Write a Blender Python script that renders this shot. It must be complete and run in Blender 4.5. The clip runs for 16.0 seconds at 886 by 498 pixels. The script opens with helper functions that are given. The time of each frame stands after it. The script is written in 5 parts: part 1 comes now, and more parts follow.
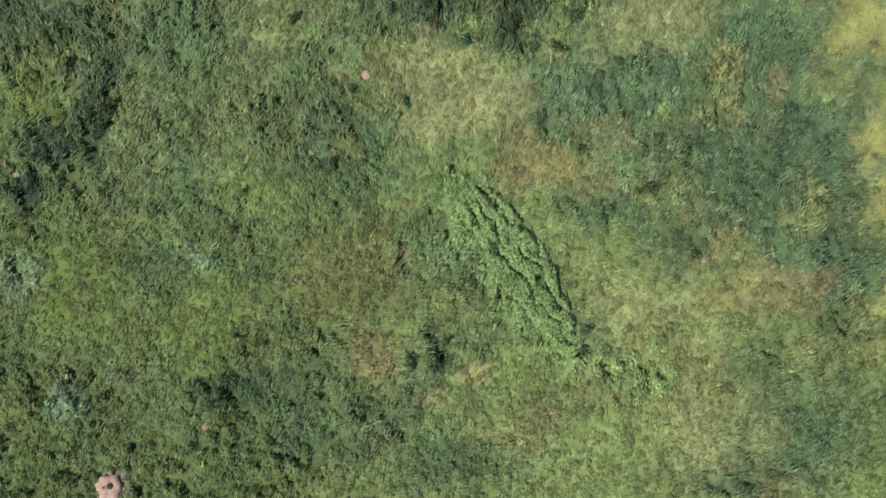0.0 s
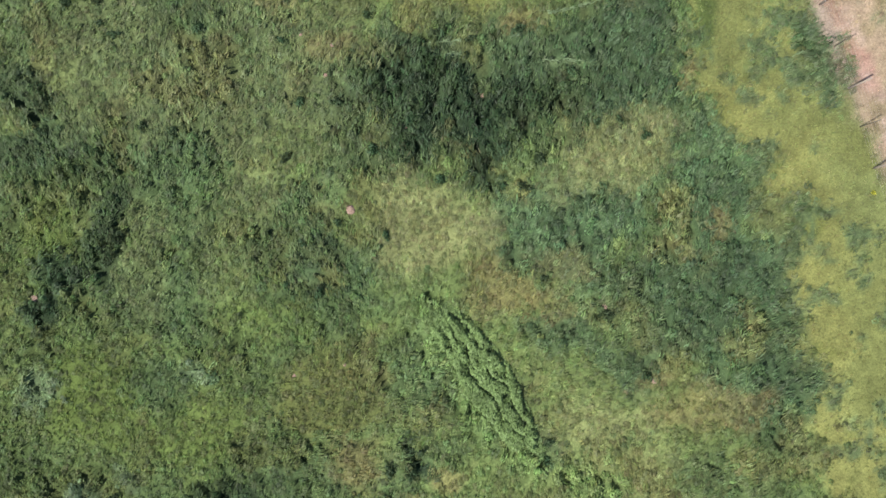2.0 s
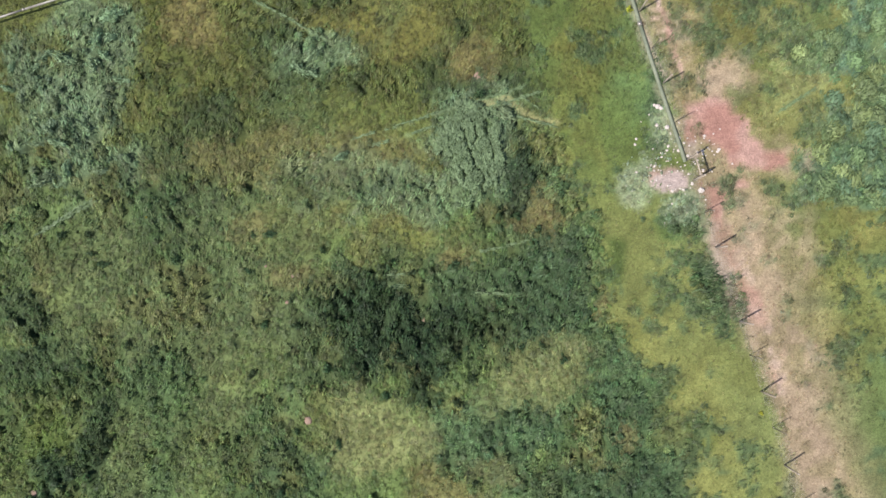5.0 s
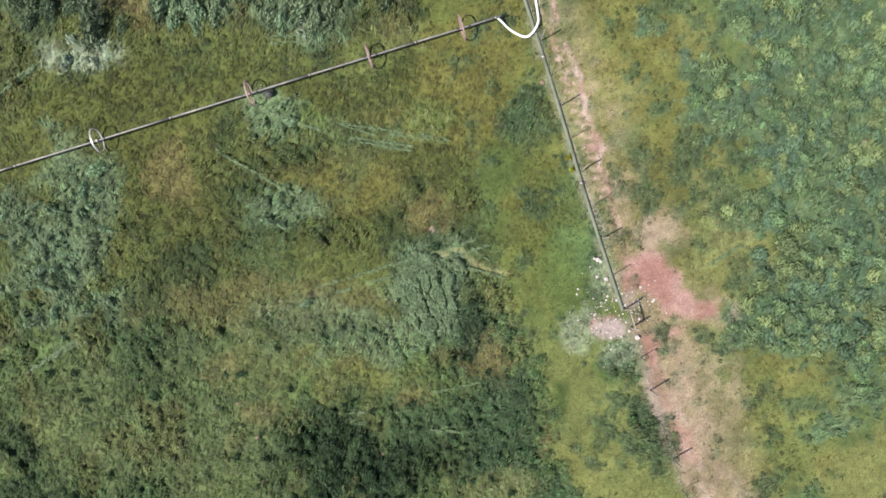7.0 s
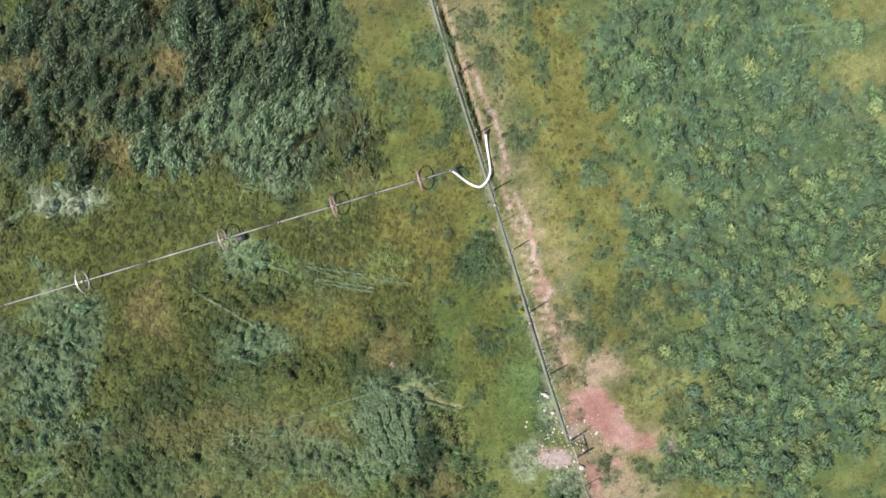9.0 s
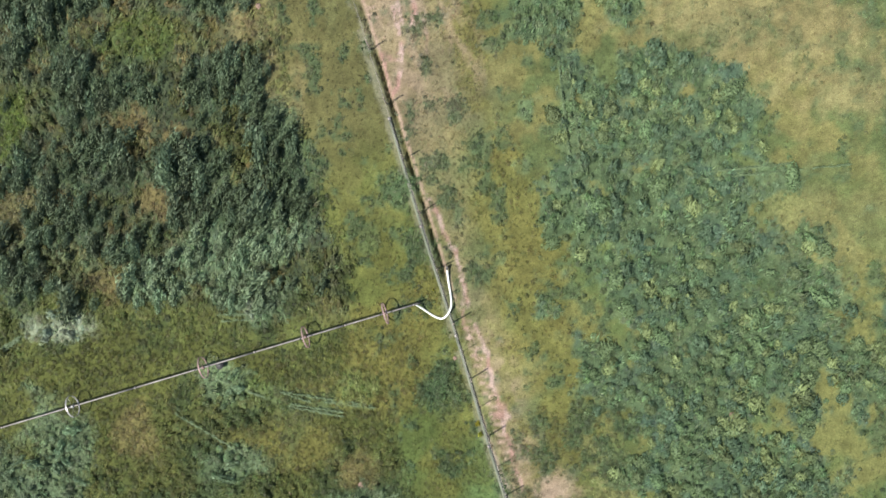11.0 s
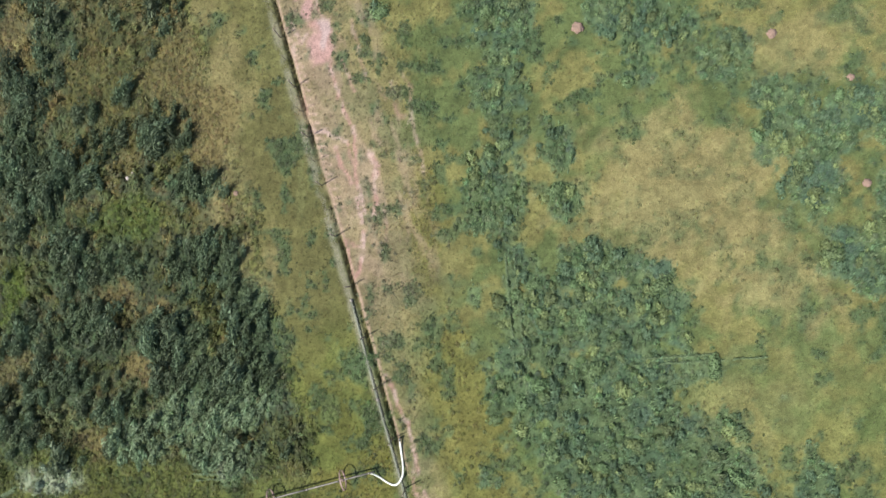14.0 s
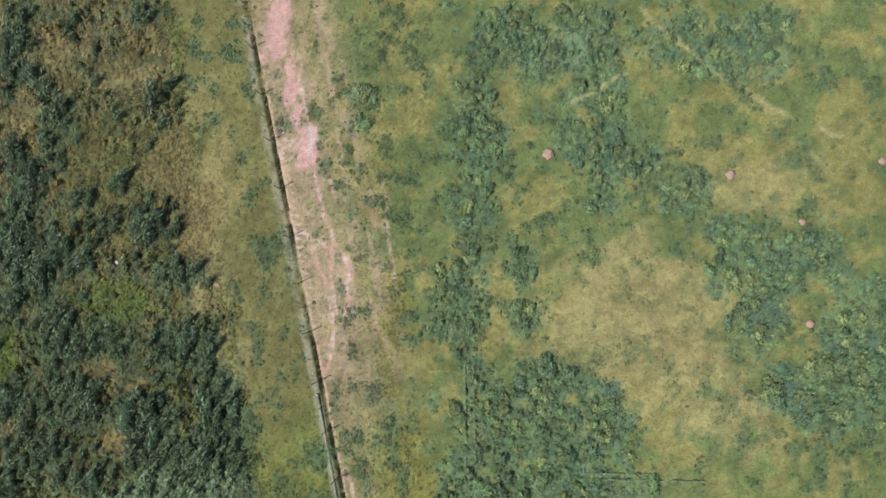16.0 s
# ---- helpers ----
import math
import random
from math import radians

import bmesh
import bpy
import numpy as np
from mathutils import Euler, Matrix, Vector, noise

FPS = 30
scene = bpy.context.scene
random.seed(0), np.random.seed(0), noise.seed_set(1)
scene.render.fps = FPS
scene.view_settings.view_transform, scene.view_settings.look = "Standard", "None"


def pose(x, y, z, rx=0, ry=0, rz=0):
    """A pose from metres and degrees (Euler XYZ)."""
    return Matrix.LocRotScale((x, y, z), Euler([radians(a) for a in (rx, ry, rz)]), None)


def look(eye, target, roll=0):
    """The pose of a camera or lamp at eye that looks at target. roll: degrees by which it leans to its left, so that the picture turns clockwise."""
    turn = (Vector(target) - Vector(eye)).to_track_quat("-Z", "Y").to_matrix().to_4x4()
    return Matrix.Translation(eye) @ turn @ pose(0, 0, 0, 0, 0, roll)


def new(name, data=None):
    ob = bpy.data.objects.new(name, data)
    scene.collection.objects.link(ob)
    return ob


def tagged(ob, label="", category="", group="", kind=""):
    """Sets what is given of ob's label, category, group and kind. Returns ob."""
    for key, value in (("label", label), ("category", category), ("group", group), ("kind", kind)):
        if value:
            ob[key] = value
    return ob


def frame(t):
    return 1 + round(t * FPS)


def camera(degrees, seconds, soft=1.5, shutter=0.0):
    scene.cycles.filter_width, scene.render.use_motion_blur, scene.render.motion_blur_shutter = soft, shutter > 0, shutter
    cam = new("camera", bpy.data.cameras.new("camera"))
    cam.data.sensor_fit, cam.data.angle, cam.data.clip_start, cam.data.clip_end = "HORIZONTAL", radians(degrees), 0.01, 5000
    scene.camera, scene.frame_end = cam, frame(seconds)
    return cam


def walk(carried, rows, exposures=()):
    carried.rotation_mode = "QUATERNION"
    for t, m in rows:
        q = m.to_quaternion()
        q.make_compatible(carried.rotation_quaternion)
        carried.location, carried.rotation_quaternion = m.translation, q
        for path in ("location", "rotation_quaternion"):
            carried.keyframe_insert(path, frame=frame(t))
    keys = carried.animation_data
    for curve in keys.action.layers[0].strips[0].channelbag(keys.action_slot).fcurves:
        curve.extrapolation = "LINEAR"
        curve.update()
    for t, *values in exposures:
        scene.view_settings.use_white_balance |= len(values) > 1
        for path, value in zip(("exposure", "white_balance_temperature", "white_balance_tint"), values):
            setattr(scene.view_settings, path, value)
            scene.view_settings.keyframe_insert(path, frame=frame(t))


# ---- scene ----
# ---------------------------------------------------------------- camera
cam = camera(64.0, 16.0, soft=1.6)
PATH = [
    (0, -0.00, 0.00, 37.56, 1.23, 2.28, 0.04),
    (0.5, 0.35, 1.57, 38.55, 1.11, 2.33, 0.07),
    (1, 0.74, 3.27, 39.56, 1.04, 2.37, 0.10),
    (1.5, 1.18, 5.11, 40.60, 1.01, 2.42, 0.13),
    (2, 1.69, 7.08, 41.65, 1.02, 2.48, 0.17),
    (2.5, 2.27, 9.16, 42.71, 1.04, 2.54, 0.21),
    (3, 2.91, 11.33, 43.77, 1.06, 2.61, 0.24),
    (3.5, 3.59, 13.59, 44.81, 1.09, 2.69, 0.27),
    (4, 4.32, 15.94, 45.86, 1.14, 2.75, 0.30),
    (6.5, 8.28, 28.30, 51.14, 1.38, 2.79, 0.35),
    (7, 9.13, 30.83, 52.17, 1.45, 2.80, 0.37),
    (7.5, 9.98, 33.37, 53.23, 1.53, 2.81, 0.38),
    (8, 10.84, 35.92, 54.29, 1.62, 2.84, 0.37),
    (8.5, 11.73, 38.49, 55.36, 1.70, 2.86, 0.35),
    (9, 12.62, 41.09, 56.42, 1.78, 2.90, 0.33),
    (11.5, 16.97, 54.25, 61.84, 2.06, 3.29, 0.14),
    (12, 17.83, 56.90, 62.95, 2.13, 3.43, 0.18),
    (12.5, 18.72, 59.53, 64.06, 2.20, 3.57, 0.27),
    (13, 19.61, 62.15, 65.15, 2.27, 3.70, 0.45),
    (13.5, 20.53, 64.75, 66.22, 2.35, 3.83, 0.79),
    (14, 21.46, 67.33, 67.28, 2.43, 3.96, 1.31),
    (14.5, 22.38, 69.92, 68.32, 2.54, 4.09, 2.05),
    (15, 23.31, 72.51, 69.37, 2.67, 4.20, 3.02),
    (15.5, 24.24, 75.10, 70.44, 2.82, 4.31, 4.16),
    (16, 25.20, 77.71, 71.50, 2.98, 4.40, 5.43),
]
walk(cam, [(t, pose(x, y, z, rx, ry, rz)) for t, x, y, z, rx, ry, rz in PATH],
     exposures=[(0, 0.99), (6.5, 0.92), (9.0, 0.90), (12.5, 0.82), (16.0, 0.74)])

# ---------------------------------------------------------------- light
SUN_UP = 56.0
SHADOW = Vector((0.86, 0.51, 0.0)).normalized()      # the way shadows fall on the ground
world = bpy.data.worlds.new("sky")
scene.world = world
world.use_nodes = True
wn = world.node_tree.nodes
sky = wn.new("ShaderNodeTexSky")
sky.sky_type = "NISHITA"
sky.sun_disc = False
sky.sun_elevation = radians(SUN_UP)
sky.sun_rotation = math.atan2(-SHADOW.x, -SHADOW.y)
wn["Background"].inputs["Strength"].default_value = 0.095
world.node_tree.links.new(sky.outputs[0], wn["Background"].inputs["Color"])
sun = new("sun", bpy.data.lights.new("sun", "SUN"))
sun.data.energy, sun.data.angle, sun.data.color = 5.0, radians(0.6), (0.975, 0.955, 0.885)
beam = SHADOW * math.cos(radians(SUN_UP)) - Vector((0, 0, math.sin(radians(SUN_UP))))
sun.matrix_world = look(Vector((0, 0, 90)) - beam * 30, Vector((0, 0, 90)))


# ---------------------------------------------------------------- noise fields (numpy)
def hashed(i, j, seed):
    n = (i.astype(np.int64) * 374761393 + j.astype(np.int64) * 668265263 + seed * 974634777) & 0xFFFFFFFF
    n = ((n ^ (n >> 13)) * 1274126177) & 0xFFFFFFFF
    return ((n ^ (n >> 16)) & 0xFFFFFF) / float(0xFFFFFF)


def soft_noise(x, y, size, seed):
    x, y = x / size, y / size
    i, j = np.floor(x), np.floor(y)
    u, v = x - i, y - j
    u, v = u * u * (3 - 2 * u), v * v * (3 - 2 * v)
    a, b = hashed(i, j, seed), hashed(i + 1, j, seed)
    c, d = hashed(i, j + 1, seed), hashed(i + 1, j + 1, seed)
    return (a * (1 - u) + b * u) * (1 - v) + (c * (1 - u) + d * u) * v


def fbm(x, y, size, seed, octaves=4):
    total, weight, part_of = 0.0, 0.0, 1.0
    for k in range(octaves):
        c, s = math.cos(0.7 * k), math.sin(0.7 * k)
        total = total + part_of * soft_noise(c * x - s * y, s * x + c * y, size, seed + 31 * k)
        weight, part_of, size = weight + part_of, part_of * 0.55, size * 0.47
    return total / weight


def cells(x, y, size, seed):
    """Distance to the nearest of jittered lattice seeds, in lattice steps, and that seed's own random number."""
    x, y = x / size, y / size
    i, j = np.floor(x), np.floor(y)
    best, own = np.full(x.shape, 9.0), np.zeros(x.shape)
    for a in (-1, 0, 1):
        for b in (-1, 0, 1):
            px, py = i + a + hashed(i + a, j + b, seed), j + b + hashed(i + a, j + b, seed + 7)
            d = np.hypot(px - x, py - y)
            near = d < best
            best, own = np.where(near, d, best), np.where(near, hashed(i + a, j + b, seed + 13), own)
    return best, own


def step(low, high, v):
    t = np.clip((v - low) / (high - low), 0, 1)
    return t * t * (3 - 2 * t)


# ---------------------------------------------------------------- what grows where
def fence_x(y):
    return 28.75 - 0.3115 * y


PATCHES = {}


def grow(kind, patches):
    """Patches of one kind of growth: place, half sizes, turn and strength of each."""
    PATCHES.setdefault(kind, []).extend(patches)


grow("dark", [
    (-21.7, -7.1, 2.1, 1.3, 0, 0.7),
    (-24.4, 3.6, 1, 1, 0, 0.9),
    (-18.1, 4.2, 1.5, 1.2, 0, 0.4), (-23.3, 5.8, 1.3, 1, 0, 0.9), 
    (-25, 14.2, 3.3, 1.2, 0, 0.7), (-25.8, 17.4, 1.8, 1.8, 0, 0.8), (10.2, 20.2, 2.5, 2.5, 0, 0.7),
    (-3, 20.8, 1.5, 1.1, 0, 0.8), (-21.6, 21.4, 5, 2.5, 0, 0.35), (-12.5, 21.5, 3.7, 2.9, 0, 0.3),
])
grow("dark", [
    (21.3, 20.2, 1.4, 3.6, 18, 1), (20.2, 23.2, 1.2, 2.0, 18, 0.9), (-14.4, 24.2, 2.6, 2, 0, 0.7),
    (-1.5, 26.7, 2.1, 1.7, 0, 0.5), (9.3, 27.2, 1.9, 2.5, 0, 0.6), (13, 42.2, 1.5, 2.5, 20, 0.7),
])
grow("silver", [
    (17.2, 27.0, 1.5, 1.9, 0, 0.6), (18.4, 29.3, 0.7, 1.6, 15, 0.55), (19.3, 24.8, 1.2, 1.2, 0, 0.5),
    (-20.6, 46.6, 2.5, 1.4, 0, 1), (-3.6, 48.2, 1.5, 0.8, 0, 0.9),
])
grow("teal", [
    (15.1, -9.7, 3.9, 2.7, 0, 0.6), (-3.4, -9.3, 5.7, 2.4, 0, 0.5), (-17.4, -7, 2.4, 1.5, 0, 0.5),
    (-17.5, -0.4, 1.8, 1.8, 0, 0.6), (18.1, -0.3, 3.6, 2.7, 0, 0.7), (10.2, 1.1, 1.8, 1.2, 0, 0.6),
    (6.7, 2.9, 2.4, 1.5, 0, 0.6), (14.6, 2.9, 2.7, 1.5, 0, 0.6), (-18, 4.3, 4.4, 2.6, 0, 0.5),
    (16.8, 6, 3.7, 2.6, 0, 0.8), (-7.1, 6.6, 3.9, 3, 0, 0.6), (17, 7, 2.7, 1.6, 0, 0.9),
    (6.2, 8.9, 3.9, 3, 0, 0.8), (-8.9, 8.9, 4.1, 4.8, 0, 0.5), (5.2, 9.1, 2.2, 2.2, 0, 0.9),
])
grow("teal", [
    (8.5, 10.6, 3.3, 2.2, 0, 0.7), (-15.8, 11.8, 2.2, 3.7, 0, 0.5), (15.7, 12.5, 2.6, 3, 0, 0.8),
    (11, 17.9, 2.6, 4.1, 0, 0.8), (36.7, 24.3, 1.7, 3.3, 0, 0.9), (33.2, 25.8, 1.7, 1.7, 0, 0.9),
    (30.7, 26.8, 3.2, 1.8, 0, 0.9), (37.6, 29.1, 4.5, 2.7, 0, 0.9), (35.6, 33.1, 4.6, 7.9, 0, 0.5),
    (-5.9, 34.6, 3.7, 3.3, 0, 0.9), (28.9, 35.1, 2.1, 1.2, 0, 0.9), (39.9, 35.3, 3.6, 3.6, 0, 0.9),
    (33.3, 38.4, 2.9, 2.5, 0, 0.9), (31.7, 38.7, 2.3, 4.1, 0, 0.9), (36, 38.8, 3.2, 3.6, 0, 0.9),
])
grow("teal", [
    (-0.4, 40.1, 3.3, 2.1, 0, 0.6), (12.2, 43.1, 1, 2, 0, 0.8), (26, 43.6, 1.4, 1.8, 0, 0.9),
    (39.4, 44.3, 5.1, 3.1, 0, 0.9), (35.2, 45, 3.2, 2.7, 0, 0.9), (35.5, 46.2, 4.1, 2.6, 0, 0.9),
    (43.7, 46.3, 3.1, 2, 0, 0.9), (51.4, 47.9, 1.5, 4.1, 0, 0.9), (32.2, 48.1, 2.7, 2.7, 0, 0.9),
    (42.3, 51.2, 1.5, 1.3, 0, 0.9), (37, 52.1, 2.6, 2.6, 0, 0.9), (33.5, 52.5, 8.2, 5.9, 0, 0.5),
    (31.1, 54, 2.6, 2.6, 0, 0.9), (10.4, 54.3, 1.5, 1, 0, 0.7), (6.2, 54.5, 0.9, 1.4, 0, 0.5),
])
grow("teal", [
    (25.7, 55.5, 2, 2, 0, 0.9), (22.1, 56, 1, 2, 0, 0.9), (33.1, 56.1, 2.7, 2.3, 0, 0.9),
    (23.7, 58, 2, 3.1, 0, 0.9), (29.6, 58, 2.7, 1.8, 0, 0.9), (9.6, 58.4, 1.3, 1.8, 0, 0.8),
    (8.9, 58.4, 1.5, 1.3, 0, 0.9), (30.2, 59, 5.1, 1.7, 5, 0.9), (41, 59.6, 2, 1, 0, 0.9),
    (25.5, 61.8, 3.4, 3.4, 5, 0.9), (33.3, 62.1, 4.6, 2.8, 5, 0.9), (28.2, 64.1, 6.6, 5.6, 0, 0.5),
    (37.6, 64.1, 2, 2.6, 0, 0.9), (25.7, 65.7, 3.4, 2.3, 5, 0.9), (30.2, 66.6, 4.1, 2.6, 0, 0.9),
])
grow("teal", [
    (36.1, 67.6, 2, 1.5, 0, 0.9), (58, 69.2, 4.6, 2.8, 5, 0.9), (31.7, 69.2, 3.1, 1.5, 0, 0.9),
    (60.9, 73.3, 3.4, 5.1, 5, 0.8), (22.6, 74.1, 2, 2.3, 5, 0.9), (28.2, 75, 1.7, 1.7, 5, 0.9),
    (61.3, 75, 2.3, 4.6, 5, 0.9), (59.1, 75.8, 2.8, 2.3, 5, 0.9), (20.7, 76.5, 2, 2.6, 5, 0.9),
    (49.9, 76.6, 2.3, 2.8, 0, 0.8), (27.2, 80, 1.4, 2.3, 5, 0.9), (47.6, 80.8, 2.3, 1.7, 5, 0.9),
    (52.4, 81.8, 3.4, 2.3, 5, 0.9), (52.3, 82.8, 5.7, 2.6, 5, 0.5), (54.9, 84.2, 2.8, 2.3, 5, 0.9),
])
grow("teal", [
    (47.9, 84.7, 3.4, 1.4, 5, 0.9), (21.9, 85.2, 2.3, 2.6, 5, 0.9), (42.2, 88.1, 2.8, 1.4, 5, 0.9),
    (34.2, 90.3, 2.3, 2.3, 5, 0.9), (39.1, 91.3, 2.3, 1.1, 5, 0.9), (22.1, 92.8, 2.6, 2.8, 5, 0.9),
    (35, 94.4, 2.3, 2, 5, 0.9), (8.9, 95.9, 1.4, 0.7, 5, 0.9), (33, 97.7, 2.8, 2, 5, 0.9),
    (45.6, 100.9, 1.7, 1.1, 5, 0.9), (28.7, 102, 4.6, 3.1, 5, 0.5), (25.8, 103, 2.8, 2.8, 5, 0.9),
    (43.1, 104.2, 4.6, 2.3, 5, 0.9), (43.1, 104.7, 5.7, 2.8, 5, 0.5),
])
grow("lush", [
    (8.7, -6, 1.8, 1.5, 0, 0.7), (2, -0.1, 1.8, 5.5, 30, 1), (5.6, 14.2, 1.8, 2.6, 0, 0.7),
    (-4.7, 41.4, 2.5, 1.7, 0, 0.5), (5.5, 42.2, 2.1, 1.2, 0, 0.4),
])
grow("straw", [
    (12.2, -8.3, 2.7, 2.4, 0, 0.7), 
    (-1.3, 9.3, 3.3, 3, 0, 0.9), (9.9, 14.2, 3.1, 2, 0, 0.8), (-19.4, 18.5, 5.7, 3.5, 0, 0.4), (-10.5, 16.5, 5.0, 4.5, 0, 0.35), (-9.0, 23.5, 6.0, 2.6, 0, 0.3),
    (-12.1, 23.1, 2.2, 2.2, 0, 0.3), (26.9, 35.1, 2.3, 3.6, 0, 0.7), (42.2, 55.6, 3.2, 5.4, 0, 0.3),
])
grow("rust", [
    (-5.2, -5.2, 1.8, 1.8, 0, 0.6), (16, -1.2, 3.3, 1.5, 0, 0.6), (6.7, 4.1, 1.2, 0.9, 0, 0.5),
    (3.5, 5.3, 2.4, 1.3, 0, 0.6), (6.7, 7.1, 1.8, 1.2, 0, 0.4), (4.8, 21.4, 1.5, 0.9, 0, 0.6),
    (-9.1, 23.4, 1.5, 1.1, 0, 0.4), (9.8, 24.3, 1.7, 1.7, 0, 0.7), (9.9, 24.5, 1.5, 0.9, 0, 0.7),
    (-6.2, 27.7, 7.9, 1.7, 0, 0.5), (5.5, 34.9, 2.6, 1.5, 0, 0.55), (-13.6, 37.2, 2.0, 3.1, 15, 0.65),
    (-25.1, 57.5, 2.7, 1.8, 0, 0.6),
])
grow("rust", [
    (-6.5, 82.1, 2, 4.6, 0, 0.8),
])
grow("vdark", [
    (8.9, 27.4, 1.1, 2.8, -12, 0.8), ])
grow("pale", [
    (2.6, 25.3, 5.2, 1.8, 0, 0.6), (-4.5, 26.8, 3.3, 1.8, 0, 0.4), 
    (-21.4, 29.2, 2, 3, 0, 0.9), (-22.7, 30.3, 3.5, 4.6, 0, 1), (-26.3, 33.7, 1.7, 2.5, 0, 0.8),
    (-20.7, 34.6, 2.7, 5, 0, 0.7), (-6.4, 41.9, 2.5, 1.7, 0, 0.7), (-11.2, 50.2, 2.5, 1.7, 0, 0.7),
    
    (30.4, 101.8, 2.6, 2, 5, 1),
])
grow("olive", [
    (-6.4, -0.4, 3.6, 2.4, 0, 0.5), (31.6, 21.8, 4.6, 6.7, 0, 0.5), (0.7, 23, 2.2, 1.8, 0, 0.7),
    (-6, 24.5, 3, 2.2, 0, 0.5), (-1.2, 37.2, 6.2, 2.5, 0, 0.9), (23.6, 40.1, 5, 7.5, 0, 0.8),
    (7.2, 43.5, 4.1, 3.6, 0, 0.9), (9.7, 45.6, 3.7, 4.6, 0, 0.8), (20.2, 51.2, 3.2, 7.7, 0, 0.8),
    (17.6, 59, 2.8, 5.1, 0, 0.8), (15.2, 73.7, 2.3, 6.8, 5, 0.7),
])
grow("moss", [(-18.0, 42.0, 8.0, 4.5, 0, 0.9), (-4.0, 43.0, 6.0, 3.5, 0, 0.7), (2.0, 37.5, 6.0, 3.0, 0, 0.6), (-14.0, 36.0, 7.0, 3.0, 0, 0.7), (-25.0, 37.0, 4.0, 3.0, 0, 0.6),
              (4.0, 44.5, 4.0, 2.0, 0, 0.6), (9.0, 43.0, 3.5, 5.0, 0, 0.5), (9.5, 53.0, 2.5, 4.0, 0, 0.45), (14.0, 36.0, 2.5, 5.0, 0, 0.45), (-16.0, 88.0, 9.0, 9.0, 0, 0.4)])
grow("dark", [(5.5, 19.5, 3.5, 3.0, 0, 0.6), (8.5, 20.5, 2.5, 3.5, 0, 0.6), (4.5, 16.0, 3.5, 4.0, 0, 0.75), (8.3, 16.8, 3.0, 4.0, 0, 0.75), (6.5, 18.6, 5.5, 4.2, 0, 0.7), (11.0, 19.0, 2.6, 4.0, 0, 0.6), (18.0, -8.0, 4.0, 3.0, 0, 0.45), (19.0, -3.0, 3.0, 3.0, 0, 0.45), (13.5, 4.8, 5.0, 3.0, 0, 0.5), (17.0, 9.5, 3.4, 3.4, 0, 0.5), (7.5, 11.0, 3.0, 2.4, 0, 0.5), (-15.0, 14.5, 3.0, 2.0, 0, 0.4)])
grow("deep", [
    (33.9, 19.4, 1.2, 1.2, 0, 0.9), (34.8, 29.1, 2.9, 2.5, 0, 0.9), (32.9, 31.7, 3.6, 3.6, 0, 0.9),
    (37.3, 33.1, 6.3, 5.9, 0, 0.5), (34.3, 41.4, 5, 7.2, 0, 0.5), (42.9, 41.5, 1.4, 4.5, 0, 0.9),
    (30.1, 42.1, 2.5, 3.7, 0, 0.9), (27.6, 42.6, 3.1, 2.6, 0, 0.9), (47, 43.5, 3.6, 2.6, 0, 0.9),
    (30, 44.5, 1.8, 2.3, 0, 0.9), (37.5, 48.2, 9.7, 7.1, 0, 0.5), (31.1, 49.1, 3.6, 3.1, 0, 0.9),
    (28.7, 50.8, 2.7, 2.7, 0, 0.9), (44.3, 54.2, 1.5, 1, 0, 0.9), (31.1, 54.5, 6.6, 5.6, 0, 0.5),
])
grow("deep", [
    (26.5, 56.2, 2.3, 2.7, 0, 0.9), (34.6, 57.1, 4.1, 2.6, 0, 0.9), (32.2, 62.6, 4.6, 3.1, 0, 0.9),
(24.7, 64.1, 2, 2.6, 0, 0.9),
    (31.9, 65.2, 4, 1.7, 5, 0.9), (29.9, 68.9, 2.8, 2.3, 5, 0.9), (23.1, 69.3, 1.4, 2.3, 5, 0.9),
    (54.3, 69.9, 3.4, 2.3, 5, 0.9), (-8.3, 75.7, 2.6, 1.8, 0, 0.9), (50.6, 76.6, 2.6, 2.6, 5, 0.9),
    (-24.9, 79.3, 3.4, 5.7, 5, 0.6), (21.6, 80, 1, 2, 0, 0.9), (21.1, 81.1, 1.1, 1.7, 5, 0.9),
])
grow("deep", [
    (57.1, 82.7, 1.7, 1.7, 5, 0.9), (34.5, 86.9, 1.7, 1.4, 5, 0.9), (-22.4, 89.9, 1.4, 3.4, 5, 0.7),
    (43.7, 89.9, 1.7, 1.4, 5, 0.9), (32.3, 93, 2, 2.3, 5, 0.9), (9.7, 93.3, 0.9, 0.7, 5, 0.9),
    (-28.2, 95.6, 2.8, 2.3, 5, 0.8), (21.2, 96.2, 1.7, 2.8, 5, 0.9), (-15.8, 103.2, 3.4, 1.4, 5, 0.6),
    (22.2, 103.9, 2.3, 2.3, 5, 0.9), (48.5, 105.7, 3.4, 1.7, 5, 0.9),
])
grow("tan", [
    (45.3, 56.1, 5.6, 4.6, 0, 0.35), (48.3, 67.6, 5.6, 3.6, 0, 0.9), (-0.1, 67.7, 1.3, 3.1, -10, 0.7),
    (-2.8, 68.8, 1.5, 2.6, 0, 0.9), (39.2, 75.2, 9.7, 7.1, 0, 1), (-5.1, 75.7, 1.3, 4.6, -8, 0.9),
    (40.4, 76.2, 9.7, 6.3, 5, 0.9), (-5.6, 84.5, 1.4, 4.9, 2, 0.8), (-5.7, 85.2, 2.2, 6.8, 5, 0.9),
    (49.1, 89.8, 6.8, 3.4, 5, 0.7), ])
